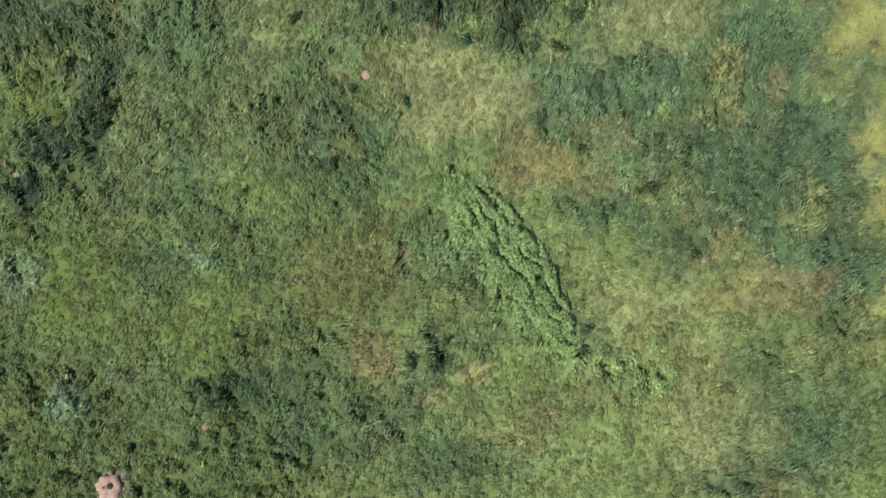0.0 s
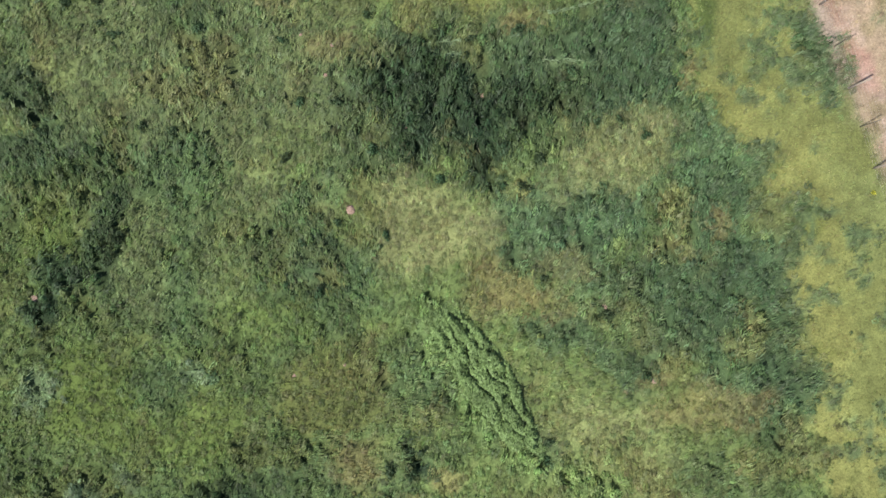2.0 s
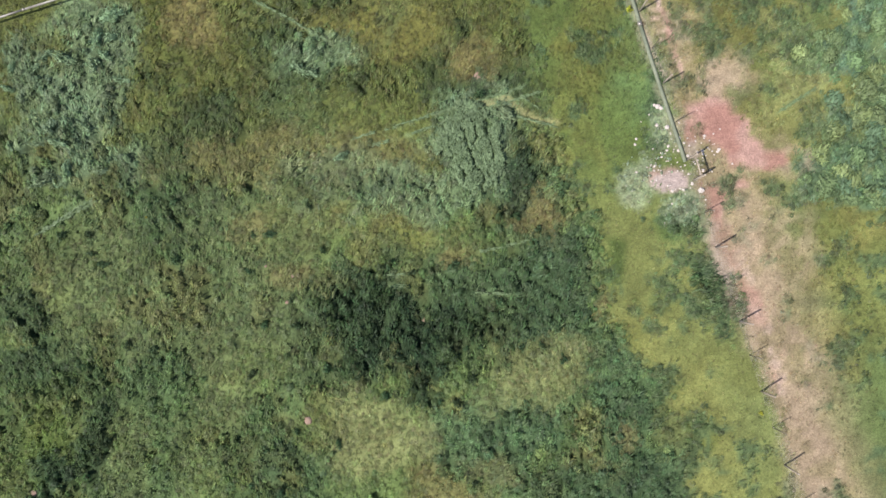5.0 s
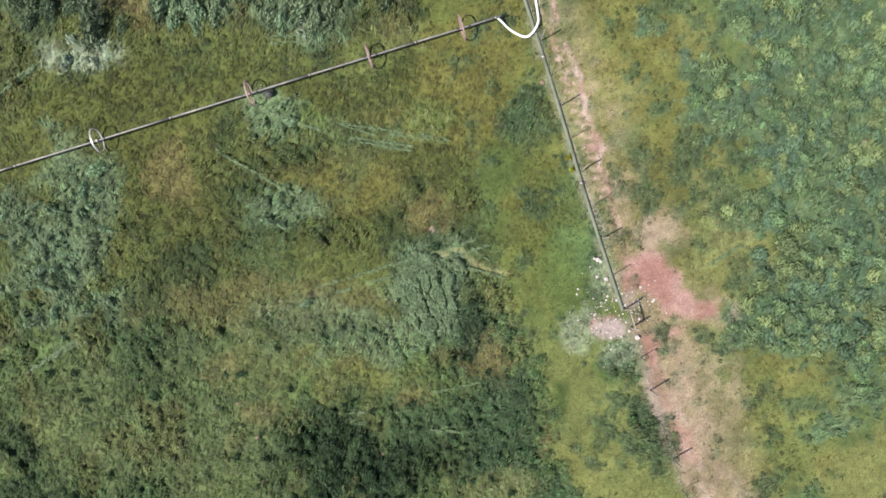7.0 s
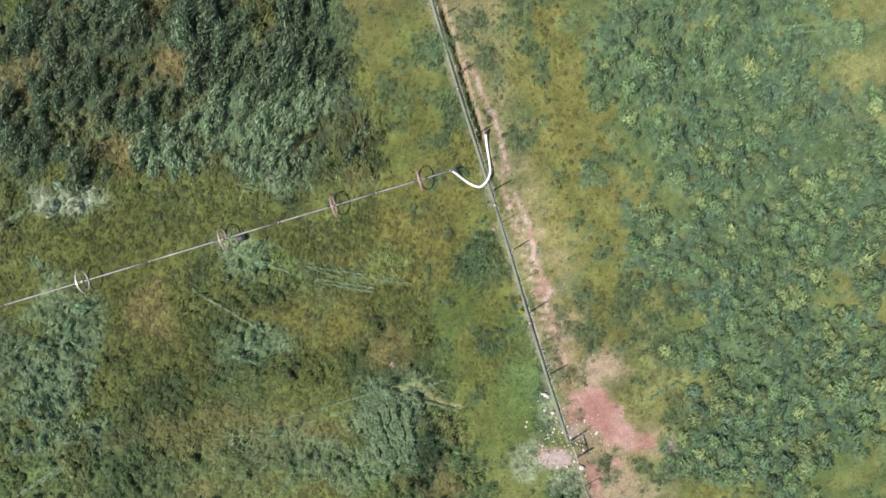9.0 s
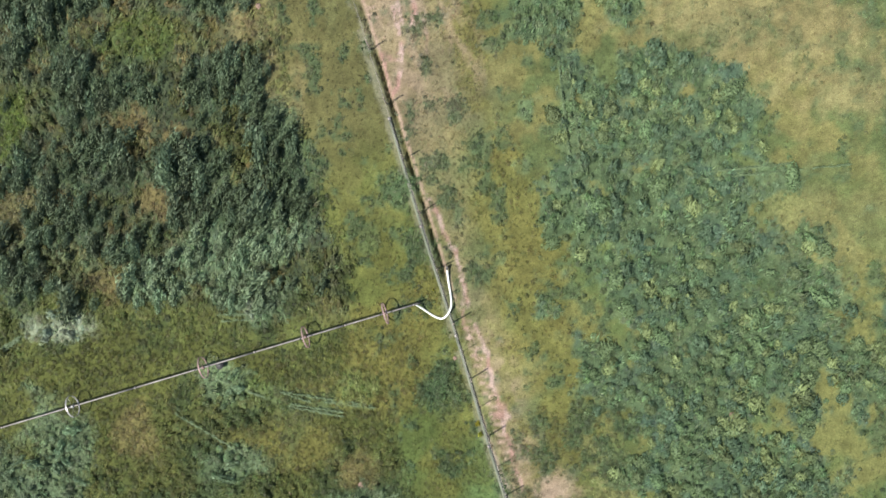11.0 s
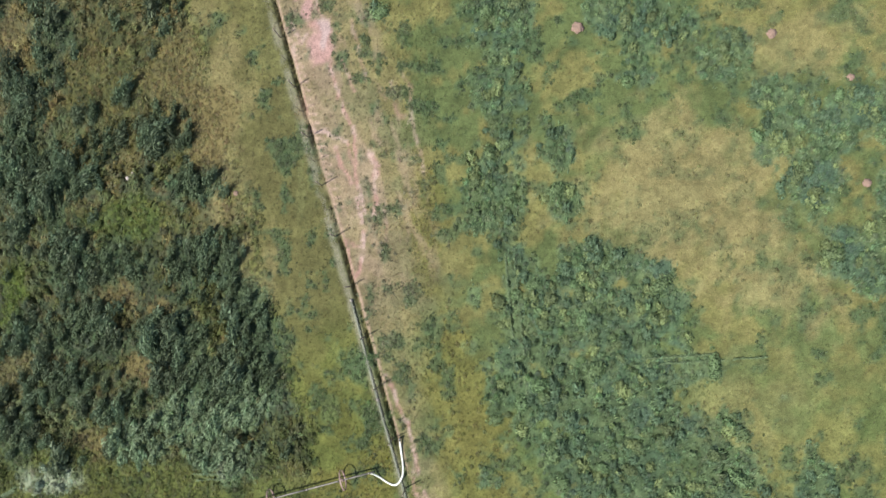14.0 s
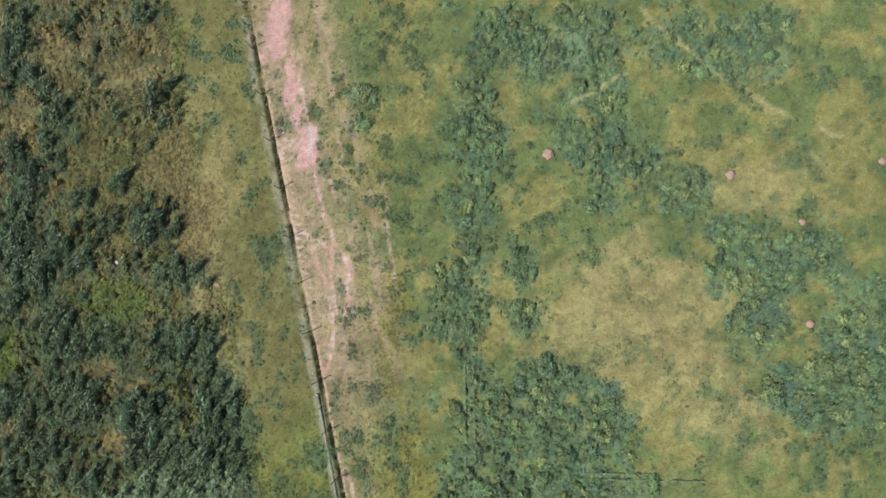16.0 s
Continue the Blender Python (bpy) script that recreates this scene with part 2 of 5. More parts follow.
grow("lime", [
    (-23.7, 7.9, 1.8, 3.6, 0, 0.5), (-21.1, -0.4, 2.7, 2.7, 0, 0.45), (-15.2, -3.1, 3.6, 2.1, 0, 0.35),
    (-23.5, -9.8, 1.5, 1.8, 0, 0.4), (-8.2, 4.1, 3.9, 1.8, 0, 0.25), (-14.9, 72.3, 4.3, 2.3, 0, 0.6),
    (-26, 64.3, 1.4, 3.1, 0, 0.8), (-10.9, 72.8, 3.1, 1.5, 0, 0.35),
])
# very dark weeds, and crevices whose shade is painted as near-black growth
grow("vdark", [
    (-20.3, 8.2, 0.7, 2.8, -8, 0.8), (-22.7, 5.9, 0.9, 0.7, 0, 0.8), (-24.1, 3.6, 0.7, 0.6, 0, 0.8),
    (-13.5, -6.4, 1, 0.9, 0, 0.7), (-12.1, -6.7, 0.7, 0.8, 0, 0.7), (-2.1, -3.9, 0.4, 1.2, 35, 1),
    (-1.3, -5, 0.9, 0.4, -35, 1), (-6.5, -7.6, 0.7, 0.5, 0, 0.8), (-0.9, -2.7, 0.5, 0.7, 0, 0.7),
    (-2.4, 16.3, 1.9, 2.6, 0, 0.75), (1.1, 16.2, 1.9, 3, 0, 0.95), (-0.8, 19.7, 2.1, 1, 0, 0.75),
    (2, 13.2, 1.3, 1.5, 0, 0.9), (3.9, 17, 0.9, 1.4, 0, 0.5), (-20.2, 8.5, 0.9, 1.7, 0, 0.8),
])
grow("vdark", [
    (-23, 6, 1, 0.8, 0, 0.8), (-24.1, 3.5, 0.7, 0.9, 0, 0.8), (-25, 17.1, 1.4, 1.7, 20, 0.6),
    (-22, 12.8, 2.1, 1, 0, 0.5), (0.7, 17.2, 3.7, 2.1, 0, 0.7), (-2.6, 17.6, 1.7, 2.5, 0, 0.7),
    (2.8, 15.2, 3.3, 1.2, 0, 0.7),
])
grow("dark", [
    (-9.7, -9, 0.9, 1.5, 0, 0.6), (-7.3, -9.6, 1.8, 1.8, 0, 0.4), (-4.3, -8.7, 2.4, 1.5, 0, 0.45),
    (-2.8, -5.1, 1.8, 1.8, 0, 0.5), (-0.4, -10.4, 2.7, 1.5, 0, 0.5), (14.8, -5.3, 1.8, 1.8, 0, 0.5),
    (16.2, -8.5, 3, 2.4, 0, 0.55), (13, -11, 1.2, 0.9, 0, 0.6), (-8.2, 6, 2.7, 1.8, 0, 0.6),
    (-7, 7.8, 1.8, 2.4, 0, 0.55), (7.3, 2.9, 2.7, 1.2, 0, 0.55), (10.2, 1.7, 1.8, 1.5, 0, 0.5),
    # the patch at 5.9, -3.2 paints the shadow fringe beside the laid swath
    (5.9, -3.2, 0.9, 1.6, 20, 0.8), (-10.3, -5.8, 1.8, 1.2, 0, 0.35), (-16.8, -0.4, 2.1, 1.2, 0, 0.35),
])
grow("dark", [
    (16.5, 6.1, 2.6, 3.8, 0, 0.75), (19.5, 1.4, 2.3, 3.3, 0, 0.8), (15.2, 3.7, 2.4, 2.4, 0, 0.6),
    (5, 7, 1.7, 1, 0, 0.6), (11.3, 1.2, 1.7, 1.7, 0, 0.6), (-2, 11.8, 2.1, 1, 0, 0.5),
    (-8.3, 7.2, 1.7, 3.1, 0, 0.4), (-11.6, 16, 3.1, 1.7, 0, 0.35), (-4.1, 8, 1, 1.7, 0, 0.5),
    (9.1, 27.8, 1.1, 1.7, 0, 0.7), (10.8, 25.8, 1.7, 2.5, 0, 0.6), (-6.5, 23.7, 2.5, 2.5, 0, 0.4),
    (-16.4, 27, 2.1, 2.5, 0, 0.4), (5.7, 17.7, 3.7, 2.5, 0, 0.6), (-25.9, 20.1, 1.2, 2.1, 0, 0.5),
])
grow("dark", [
    (6.8, 32.6, 2.5, 0.7, 0, 0.5),
])
grow("teal", [
    (3.8, 10.1, 1.5, 1.8, 0, 0.8), (7.3, 8.8, 2.1, 1.8, 0, 0.7), (19.4, 1.4, 2.1, 2.7, 0, 0.5),
    (5.2, 10.1, 2.7, 2.7, 0, 0.6), (9.3, 4.7, 1.8, 1.2, 0, 0.5), (7, 9.4, 2.4, 2.1, 0, 0.8),
    (8.7, 8.1, 1.4, 1, 0, 0.8), (11.5, 6, 2.1, 1.7, 0, 0.6), (10.1, 18.1, 2.1, 2.4, 0, 0.7),
    (4.9, 19.1, 2.4, 2.1, 0, 0.6), (20.5, 94.3, 1.9, 3.7, 0, 0.7), (21.4, 75.4, 2.3, 3.4, 0, 0.8),
    (24, 103.4, 4, 3.4, 0, 0.6), (32, 103.3, 4.6, 4, 0, 0.7), (36.3, 91.6, 2.3, 2.8, 0, 0.8),
])
grow("teal", [
    (49.5, 83.1, 4, 3.4, 0, 0.6), (49.5, 76.5, 1.7, 1.7, 0, 0.7), (59.3, 71.5, 4, 4.6, 0, 0.7),
    (46.5, 102, 5.1, 2.8, 0, 0.4), (22.1, 85.8, 1.6, 3.4, 0, 0.6),
])
grow("pale", [
    (-14.6, 0.1, 0.9, 0.5, 0, 0.55), (-19.2, -6, 1.2, 0.5, 0, 0.5), (-24.5, -1, 0.9, 1.3, 0, 0.6),
    (-22.1, -6.9, 1.1, 1.5, -40, 0.8), (-24.4, 33.7, 2.1, 2.5, 0, 0.7), (-21.9, 30.3, 1.9, 3.3, 0, 0.8),
    (5.6, 29.7, 2.5, 2.5, 0, 0.9), (4.8, 25.5, 2.9, 1.5, 0, 0.5), (-5.4, 35.1, 2.5, 1.7, 0, 0.6),
    (-12, 50.4, 1.7, 1.2, 0, 0.6), (0.6, 26.7, 1.7, 1, 0, 0.6), (-8.1, 53.1, 2.8, 2.3, 0, 0.9),
    (-2.3, 54.2, 3.1, 2.3, 0, 0.9), (-4.8, 49.6, 3.6, 1.9, 0, 0.8), (-12.6, 51, 2.3, 2.3, 0, 0.9),
])
grow("pale", [
    (-3, 47.6, 2, 1.4, 0, 0.8), (-15.6, 53.6, 1.4, 1.2, 0, 0.7), (29.6, 101.1, 2.6, 1.8, 0, 0.9),
    (21.4, 103.2, 1.1, 1.1, 0, 0.7),
])
grow("straw", [
    (8.7, -2.3, 3.3, 1.9, 0, 0.7), (11.9, -4.4, 1.8, 1.5, 0, 0.35), (-18.4, 6.6, 1.8, 3.6, 0, 0.3),
    (-13.1, 8.1, 1.8, 2.4, 0, 0.25), (-11.6, 12.5, 2.1, 3.8, 20, 0.45), (-19.6, 20.7, 2.4, 4.5, 10, 0.4),
    (10.1, 13.4, 1.9, 1.7, 0, 0.6), (-0.6, 8.7, 3.5, 1.9, 0, 0.7), (-12, 20.3, 2.1, 1.7, 0, 0.25),
    (3, 78.9, 0.6, 4.6, 0, 0.4),
])
grow("rust", [
    (3.2, 5.4, 1.8, 1, 0, 0.5), (4.6, 4.3, 0.9, 0.5, 0, 0.6), (15.9, -1.5, 1.5, 1.2, 0, 0.5),
    (12, 0.2, 1.2, 0.5, 0, 0.6), (-5.5, -5.3, 0.9, 1.2, 0, 0.6), (0.5, -5.7, 0.9, 0.8, 0, 0.6),
    (-1.7, -7.5, 0.9, 0.8, 0, 0.5), (13.7, 7.5, 1.2, 0.6, 0, 0.5), (2.5, 6.6, 1.4, 1, 0, 0.6),
    (5, 4.8, 1.4, 0.8, 0, 0.7), (15.9, 9.5, 0.6, 1, 0, 0.6), (14.2, 18.2, 0.6, 1, 0, 0.7),
    (11.8, 0.2, 0.8, 0.4, 0, 0.6), (-9, 23.8, 0.9, 1, 0, 0.6), (-7, 20.1, 1.4, 0.7, 0, 0.5),
])
grow("rust", [
    (-14.9, 37.6, 1.2, 2.5, 0, 0.6), (4.9, 34.7, 1.5, 0.9, 0, 0.7), (10.2, 24.4, 1, 1.2, 0, 0.6),
    (-14.7, 64.8, 1.8, 1.4, 0, 0.9), (-11.2, 63.8, 2, 1.1, 0, 0.9), (-12.7, 57.3, 2.1, 1.6, 0, 0.9),
    (-16.9, 50.7, 2.8, 1.1, 0, 0.7), (-13.7, 78.4, 2.6, 1.5, 0, 0.5), (-4.2, 61.2, 0.8, 0.7, 0, 0.8),
    (-10.9, 75.1, 0.9, 0.7, 0, 0.8), (-21.4, 57.7, 1.5, 1.1, 0, 0.7), (-27.5, 90.7, 2.1, 3.4, 0, 0.6),
    (-10, 86.6, 2.8, 5.1, 0, 0.5), (-24.4, 96.4, 3.4, 2.3, 0, 0.4),
])
grow("lush", [
    (5.6, 14.8, 1.6, 1.4, 0, 0.5),
])
grow("olive", [
    (2.6, 41.4, 3.7, 2.5, 0, 0.5), (9.3, 43.8, 2.9, 3.7, 0, 0.6), (12.6, 32.2, 2.1, 3.7, 0, 0.4),
])
grow("deep", [
    (-1, 60.4, 2.3, 5.6, 0, 0.9), (-3.8, 66.7, 1.5, 3.8, 0, 0.9), (-8.1, 67.7, 3.1, 2.3, 0, 0.9),
    (-9, 60.9, 3.6, 2.6, 0, 0.9), (-15.1, 67.8, 2.6, 2, 0, 0.7), (-20, 67.8, 2.6, 2.6, 0, 0.7),
    (-5.2, 56.8, 4.6, 2.6, 0, 0.9), (-18.2, 61.4, 3.1, 2.6, 0, 0.8), (-20.2, 55.6, 3.1, 2, 0, 0.7),
    (-8.5, 75.9, 1.7, 1.4, 0, 1), (-21.8, 75.3, 3.1, 3.1, 0, 0.6), (-24.2, 79.1, 2.6, 3.1, 0, 0.5),
    (-17.5, 79.5, 2.6, 2, 0, 0.4), (-25.6, 71, 1.5, 2, 0, 0.7), (-23.6, 59.8, 2, 3.6, 0, 0.6),
])
grow("deep", [
    (-15.3, 54.1, 2.6, 2, 0, 0.7), (-8.9, 55.7, 3.1, 1.5, 0, 0.7), (-24.5, 51.4, 2, 2.6, 0, 0.6),
    (-19.8, 81.2, 2, 2, 0, 0.4), (-11, 81, 2.6, 2, 0, 0.4), (-22.7, 88.6, 1.4, 5.1, -10, 0.7),
    (-25.4, 79.3, 2.3, 3.4, 0, 0.7), (-9.3, 75.3, 1.9, 1.7, 0, 0.9), (-29, 98, 1.4, 2.8, 0, 0.7),
    (-25.1, 101.9, 4.6, 1.3, 0, 0.6), (-15.1, 103.2, 2.8, 1.1, 0, 0.5),
])
grow("tan", [
    (-22.7, 98.1, 2.6, 1.6, 0, 0.5), (-14.8, 95.9, 3.4, 1.4, 0, 0.65), (-5, 85.2, 1.5, 4.6, 0, 0.8),
    (-7.6, 92.8, 1.9, 3.4, 0, 0.6), (-3.4, 75.4, 1.5, 2.8, 0, 0.7),
])
grow("moss", [
    (-17.2, 84.2, 5.1, 5.1, 0, 0.6), (-13, 80.4, 4.6, 2.8, 0, 0.5),
])
grow("vdark", [(-2, 17, 3.3, 3.1, 0, 0.7), (1.1, 15.6, 3.1, 3.5, 0, 1), (2.5, 12.9, 1.7, 2.1, 0, 0.9), (-0.8, 19.3, 3, 1.7, 0, 0.8), (-0.1, 16.8, 5, 3.3, 0, 0.7), (4.5, 15.7, 4.6, 2.5, 0, 0.7)])
grow("dark", [(-0.6, 16.3, 5.9, 5.2, 0, 0.7), (6, 17, 2.8, 3.1, 0, 0.5), (9.8, 18.2, 5, 4.6, 0, 0.6), (-8.5, 16.2, 4.2, 2.9, 0, 0.4)])
grow("dark", [(9.8, 18.2, 4.6, 5, 0, 1), (3.2, 18.5, 8.3, 3.3, 0, 0.8), (12.7, 16.2, 2.5, 2.5, 0, 0.8)])
grow("straw", [(8.9, 13.6, 2.7, 2.2, 0, 0.8), (7, 11.5, 1.3, 1, 0, 0.5)])
# base colour and height of each kind of growth; vdark has deep shade mixed into its colour
GROWTH = {
    "straw": ((0.142, 0.152, 0.062), 0.24), "tan": ((0.176, 0.150, 0.068), 0.09), "rust": ((0.138, 0.112, 0.046), 0.26),
    "moss": ((0.064, 0.070, 0.018), 0.26),
    "olive": ((0.102, 0.096, 0.027), 0.20), "lime": ((0.072, 0.100, 0.018), 0.36), "lush": ((0.132, 0.194, 0.066), 0.80),
    "teal": ((0.060, 0.108, 0.054), 0.62), "dark": ((0.046, 0.076, 0.034), 0.66), "deep": ((0.060, 0.094, 0.050), 0.52),
    "vdark": ((0.021, 0.039, 0.018), 0.95), "pale": ((0.134, 0.190, 0.106), 0.80), "silver": ((0.235, 0.270, 0.180), 0.34),
}
# wheel and mower tracks pressed into the growth, end to end
TRACKS = []
TRACKS += [
    (-26.8, 21.5, -20.6, 25.0), (-2.9, 29.2, 8.9, 32.8), (-1.4, 28.8, 9.9, 32.4), (6.0, 31.4, 11.0, 30.1), (8.6, 32.3, 10.7, 30.7),
    (-5.2, 41.9, -3.0, 41.0), (-1.2, 40.5, 4.2, 39.7), (-1.2, 41.4, 6.7, 40.3), (-10.6, 39.5, -4.4, 36.0), (-26.8, 44.2, -24.6, 45.9),
    (5.9, 21.6, 9.56, 22.5), (-2.25, 19.9, 0.73, 20.1), (-2.24, 19.1, 0.74, 19.3), (-27.4, 43.7, -24.8, 45.6), (-24.3, 23.0, -20.8, 25.2),
    (5.66, 18.9, 8.97, 18.8), (25.7, 31.0, 35.7, 37.2), (28.7, 64.8, 34.2, 66.5), (29.2, 64.4, 34.7, 66.0), (-6.8, 42.4, -2.9, 41.0),
]
TRACKS += [
    (-2.9, 41.0, 0.5, 40.0), (0.5, 40.0, 4.1, 39.4), (-2.3, 41.7, 1.3, 40.6), (2.6, 40.6, 6.8, 40.1), (-7.0, 47.9, -5.2, 48.1),
    (-5.6, 47.9, -2.2, 48.4), (-6.5, 47.4, -3.8, 47.6), (-27.3, 43.8, -24.7, 45.6), (-26.9, 44.5, -24.6, 45.9), (22.6, 69.7, 24.3, 54.0),
    (23.5, 69.5, 25.2, 54.4), (34.6, 59.6, 46.8, 60.8), (34.9, 60.2, 42.0, 60.9),
]
PATHS = [(36.75, 107.2, 42.1, 103.2), (42.1, 103.2, 46.8, 99.5), (46.8, 99.5, 57.9, 95.0),
         (30.9, 96.3, 36.2, 100.2), (5.57, 31.8, 11.4, 30.5)]
# bare ground: place, half sizes, turn, strength
SOIL = [(21.2, 31, 1.41, 1.16, 0, 1), (22.5, 29.6, 1.83, 1.5, -40, 1), (23.6, 28.4, 1.66, 1.25, -40, 1), (25.2, 27.7, 1.5, 0.67, 0, 0.9), (21.6, 25.1, 0.54, 1.33, 0, 0.8), (23.2, 26.1, 0.67, 0.42, 0, 0.8), (20, 29.6, 0.58, 1.08, 0, 0.8), (18.5, 26.7, 1.08, 0.67, 0, 0.8), (-0.1, 103, 1.03, 3.42, 0, 1)]
SOIL += [(0.2, 100.3, 0.85, 1.37, 0, 0.9), (1.7, 98, 0.57, 1.48, 0, 1), (1.9, 95.6, 0.68, 1.37, 0, 1), (3, 93.3, 0.68, 1.48, 0, 1), (4.3, 90, 1.37, 2.28, 0, 1), (-1.5, 99.1, 0.57, 0.57, 0, 0.9), (-1, 101.7, 0.57, 2.85, 0, 0.6), (21.7, 23.5, 0.5, 4.0, 18, 0.5), (17.7, 39.8, 0.5, 0.8, 18, 0.6), (23.8, 18.6, 0.7, 1.6, 18, 0.6)]
# rills that rain has cut into the soil: half width, strength and line of each
RILLS = []
RILLS += [
    (0.16, 0.9, [(1.4, 100.3), (2.9, 96.7), (3.7, 94.4), (4.3, 92.6)]),
    (0.17, 1, [(5.2, 88.4), (5.8, 85.8), (6.7, 83.4), (7.8, 81.7), (8.1, 80.0), (8.1, 78.2)]),
    (0.13, 0.8, [(6.5, 88.2), (7.3, 86.5), (7.8, 85.3)]),
    (0.16, 1, [(3.5, 81.6), (5.1, 81.2), (6.3, 80.7), (7.4, 79.9)]),
    (0.17, 1, [(6.0, 79.7), (7.0, 77.4), (8.1, 75.8), (8.6, 73.5), (9.1, 71.5), (9.0, 69.7), (8.9, 67.9), (8.2, 67.0)]),
    (0.15, 0.9, [(7.4, 79.6), (8.3, 76.4), (9.2, 73.5)]),
    (0.3, 0.9, [(9.5, 79.2), (10.2, 77.8), (9.8, 76.6)]),
]
RILLS += [
    (0.2, 0.9, [(9.8, 76.6), (10.3, 74.5), (10.1, 73.1)]),
    (0.18, 0.9, [(7.3, 70.7), (7.7, 69.0), (8.0, 67.6)]),
    (0.14, 0.8, [(7.3, 70.7), (8.9, 70.1)]),
    (0.16, 0.8, [(1.2, 92.0), (2.4, 89.9), (3.4, 91.3), (3.3, 92.2)]),
    (0.15, 0.8, [(1.6, 89.6), (2.3, 86.5), (3.1, 83.1)]),
    (0.16, 0.5, [(11.2, 86.2), (12.1, 83.0), (13.4, 82.5), (13.4, 85.5), (12.2, 87.2)]),
    (0.15, 0.5, [(13.4, 82.5), (14.2, 79.9), (14.7, 77.1)]),
]
RILLS += [
    (0.13, 0.45, [(11.0, 73.8), (11.4, 71.0)]),
    (0.13, 0.5, [(7.3, 92.2), (8.1, 89.3), (8.8, 86.4)]),
    (0.11, 0.9, [(14.3, 49.3), (14.4, 48.2), (14.7, 46.9), (15.3, 45.7), (15.6, 44.4)]),
    (0.16, 0.9, [(15.6, 47.3), (16.1, 45.9), (16.5, 44.8), (16.8, 42.8), (17.2, 41.4)]),
    (0.15, 0.9, [(17.2, 41.4), (17.4, 40.5), (17.9, 38.6), (18.4, 37.3), (18.8, 35.6), (19.2, 34.6), (19.6, 33.3)]),
    (0.45, 0.8, [(17.2, 39.9), (18.0, 39.6)]),
    (0.12, 0.7, [(15.6, 40.9), (16.4, 38.4), (17.3, 35.7), (18.3, 33.5)]),
]
RILLS += [
    (0.16, 0.9, [(11.6, 57.8), (12.8, 55.4), (13.9, 53.1), (14.5, 50.8), (14.9, 48.8)]),
    (0.26, 0.4, [(22.0, 24.5), (23.6, 20.5), (24.6, 17.0)]),
    (0.22, 0.6, [(24.9, 17.5), (26.0, 12.0)]),
]
# dry, half bare ground: place, half sizes, turn, strength
DRY = [(22, 33.1, 2.49, 2.08, 0, 0.65), (19.5, 36.3, 1.66, 2.08, 15, 0.45), (17.5, 43.4, 1.87, 4.99, 15, 0.35), (26.6, 28, 1.87, 1.66, 0, 0.6), (24.2, 24.1, 1.66, 1.66, 0, 0.36), (25.2, 18.1, 2.08, 3.33, 15, 0.43), (27.1, 14.9, 2.49, 1.66, 0, 0.47), (24.6, 18.7, 2.09, 4.19, 20, 0.43), (26.5, 14.3, 1.74, 4.19, 20, 0.43), (22.6, 23.2, 1.74, 2.79, 0, 0.43), (26.8, 22.1, 1.74, 3.49, 0, 0.36), (27.2, 8.2, 1.4, 4.19, 0, 0.36)]
CHALK = [(18.8, 26.5, 1.2, 0.7, 0, 0.9), (20.0, 28.3, 0.6, 0.8, 0, 0.6), (-19.4, -12.1, 0.8, 0.9, 0, 0.8), (22.0, 21.0, 0.5, 3.0, 18, 0.5), (4.6, 91.0, 0.6, 1.5, 0, 0.7)]


def ellipse(x, y, cx, cy, rx, ry, turn):
    c, s = math.cos(radians(turn)), math.sin(radians(turn))
    return np.hypot((c * (x - cx) + s * (y - cy)) / rx, (c * (y - cy) - s * (x - cx)) / ry)


def along(x, y, x0, y0, x1, y1):
    """Distance to a stretch."""
    dx, dy = x1 - x0, y1 - y0
    t = np.clip(((x - x0) * dx + (y - y0) * dy) / (dx * dx + dy * dy), 0, 1)
    return np.hypot(x - x0 - t * dx, y - y0 - t * dy)


def mix(a, b, m):
    return a + (np.asarray(b) - a) * (m[..., None] if np.ndim(a) > 1 else m)


# growth laid in swaths: place, half width and length, turn
LAID = [(2.3, 0.4, 1.5, 5.4, 33), (5.6, 28.8, 2.2, 3.2, 14)]


def laid(x, y):
    """Where the growth lies in swaths."""
    return np.maximum.reduce([step(1.0, 0.80, ellipse(x, y, *place)) for place in LAID])


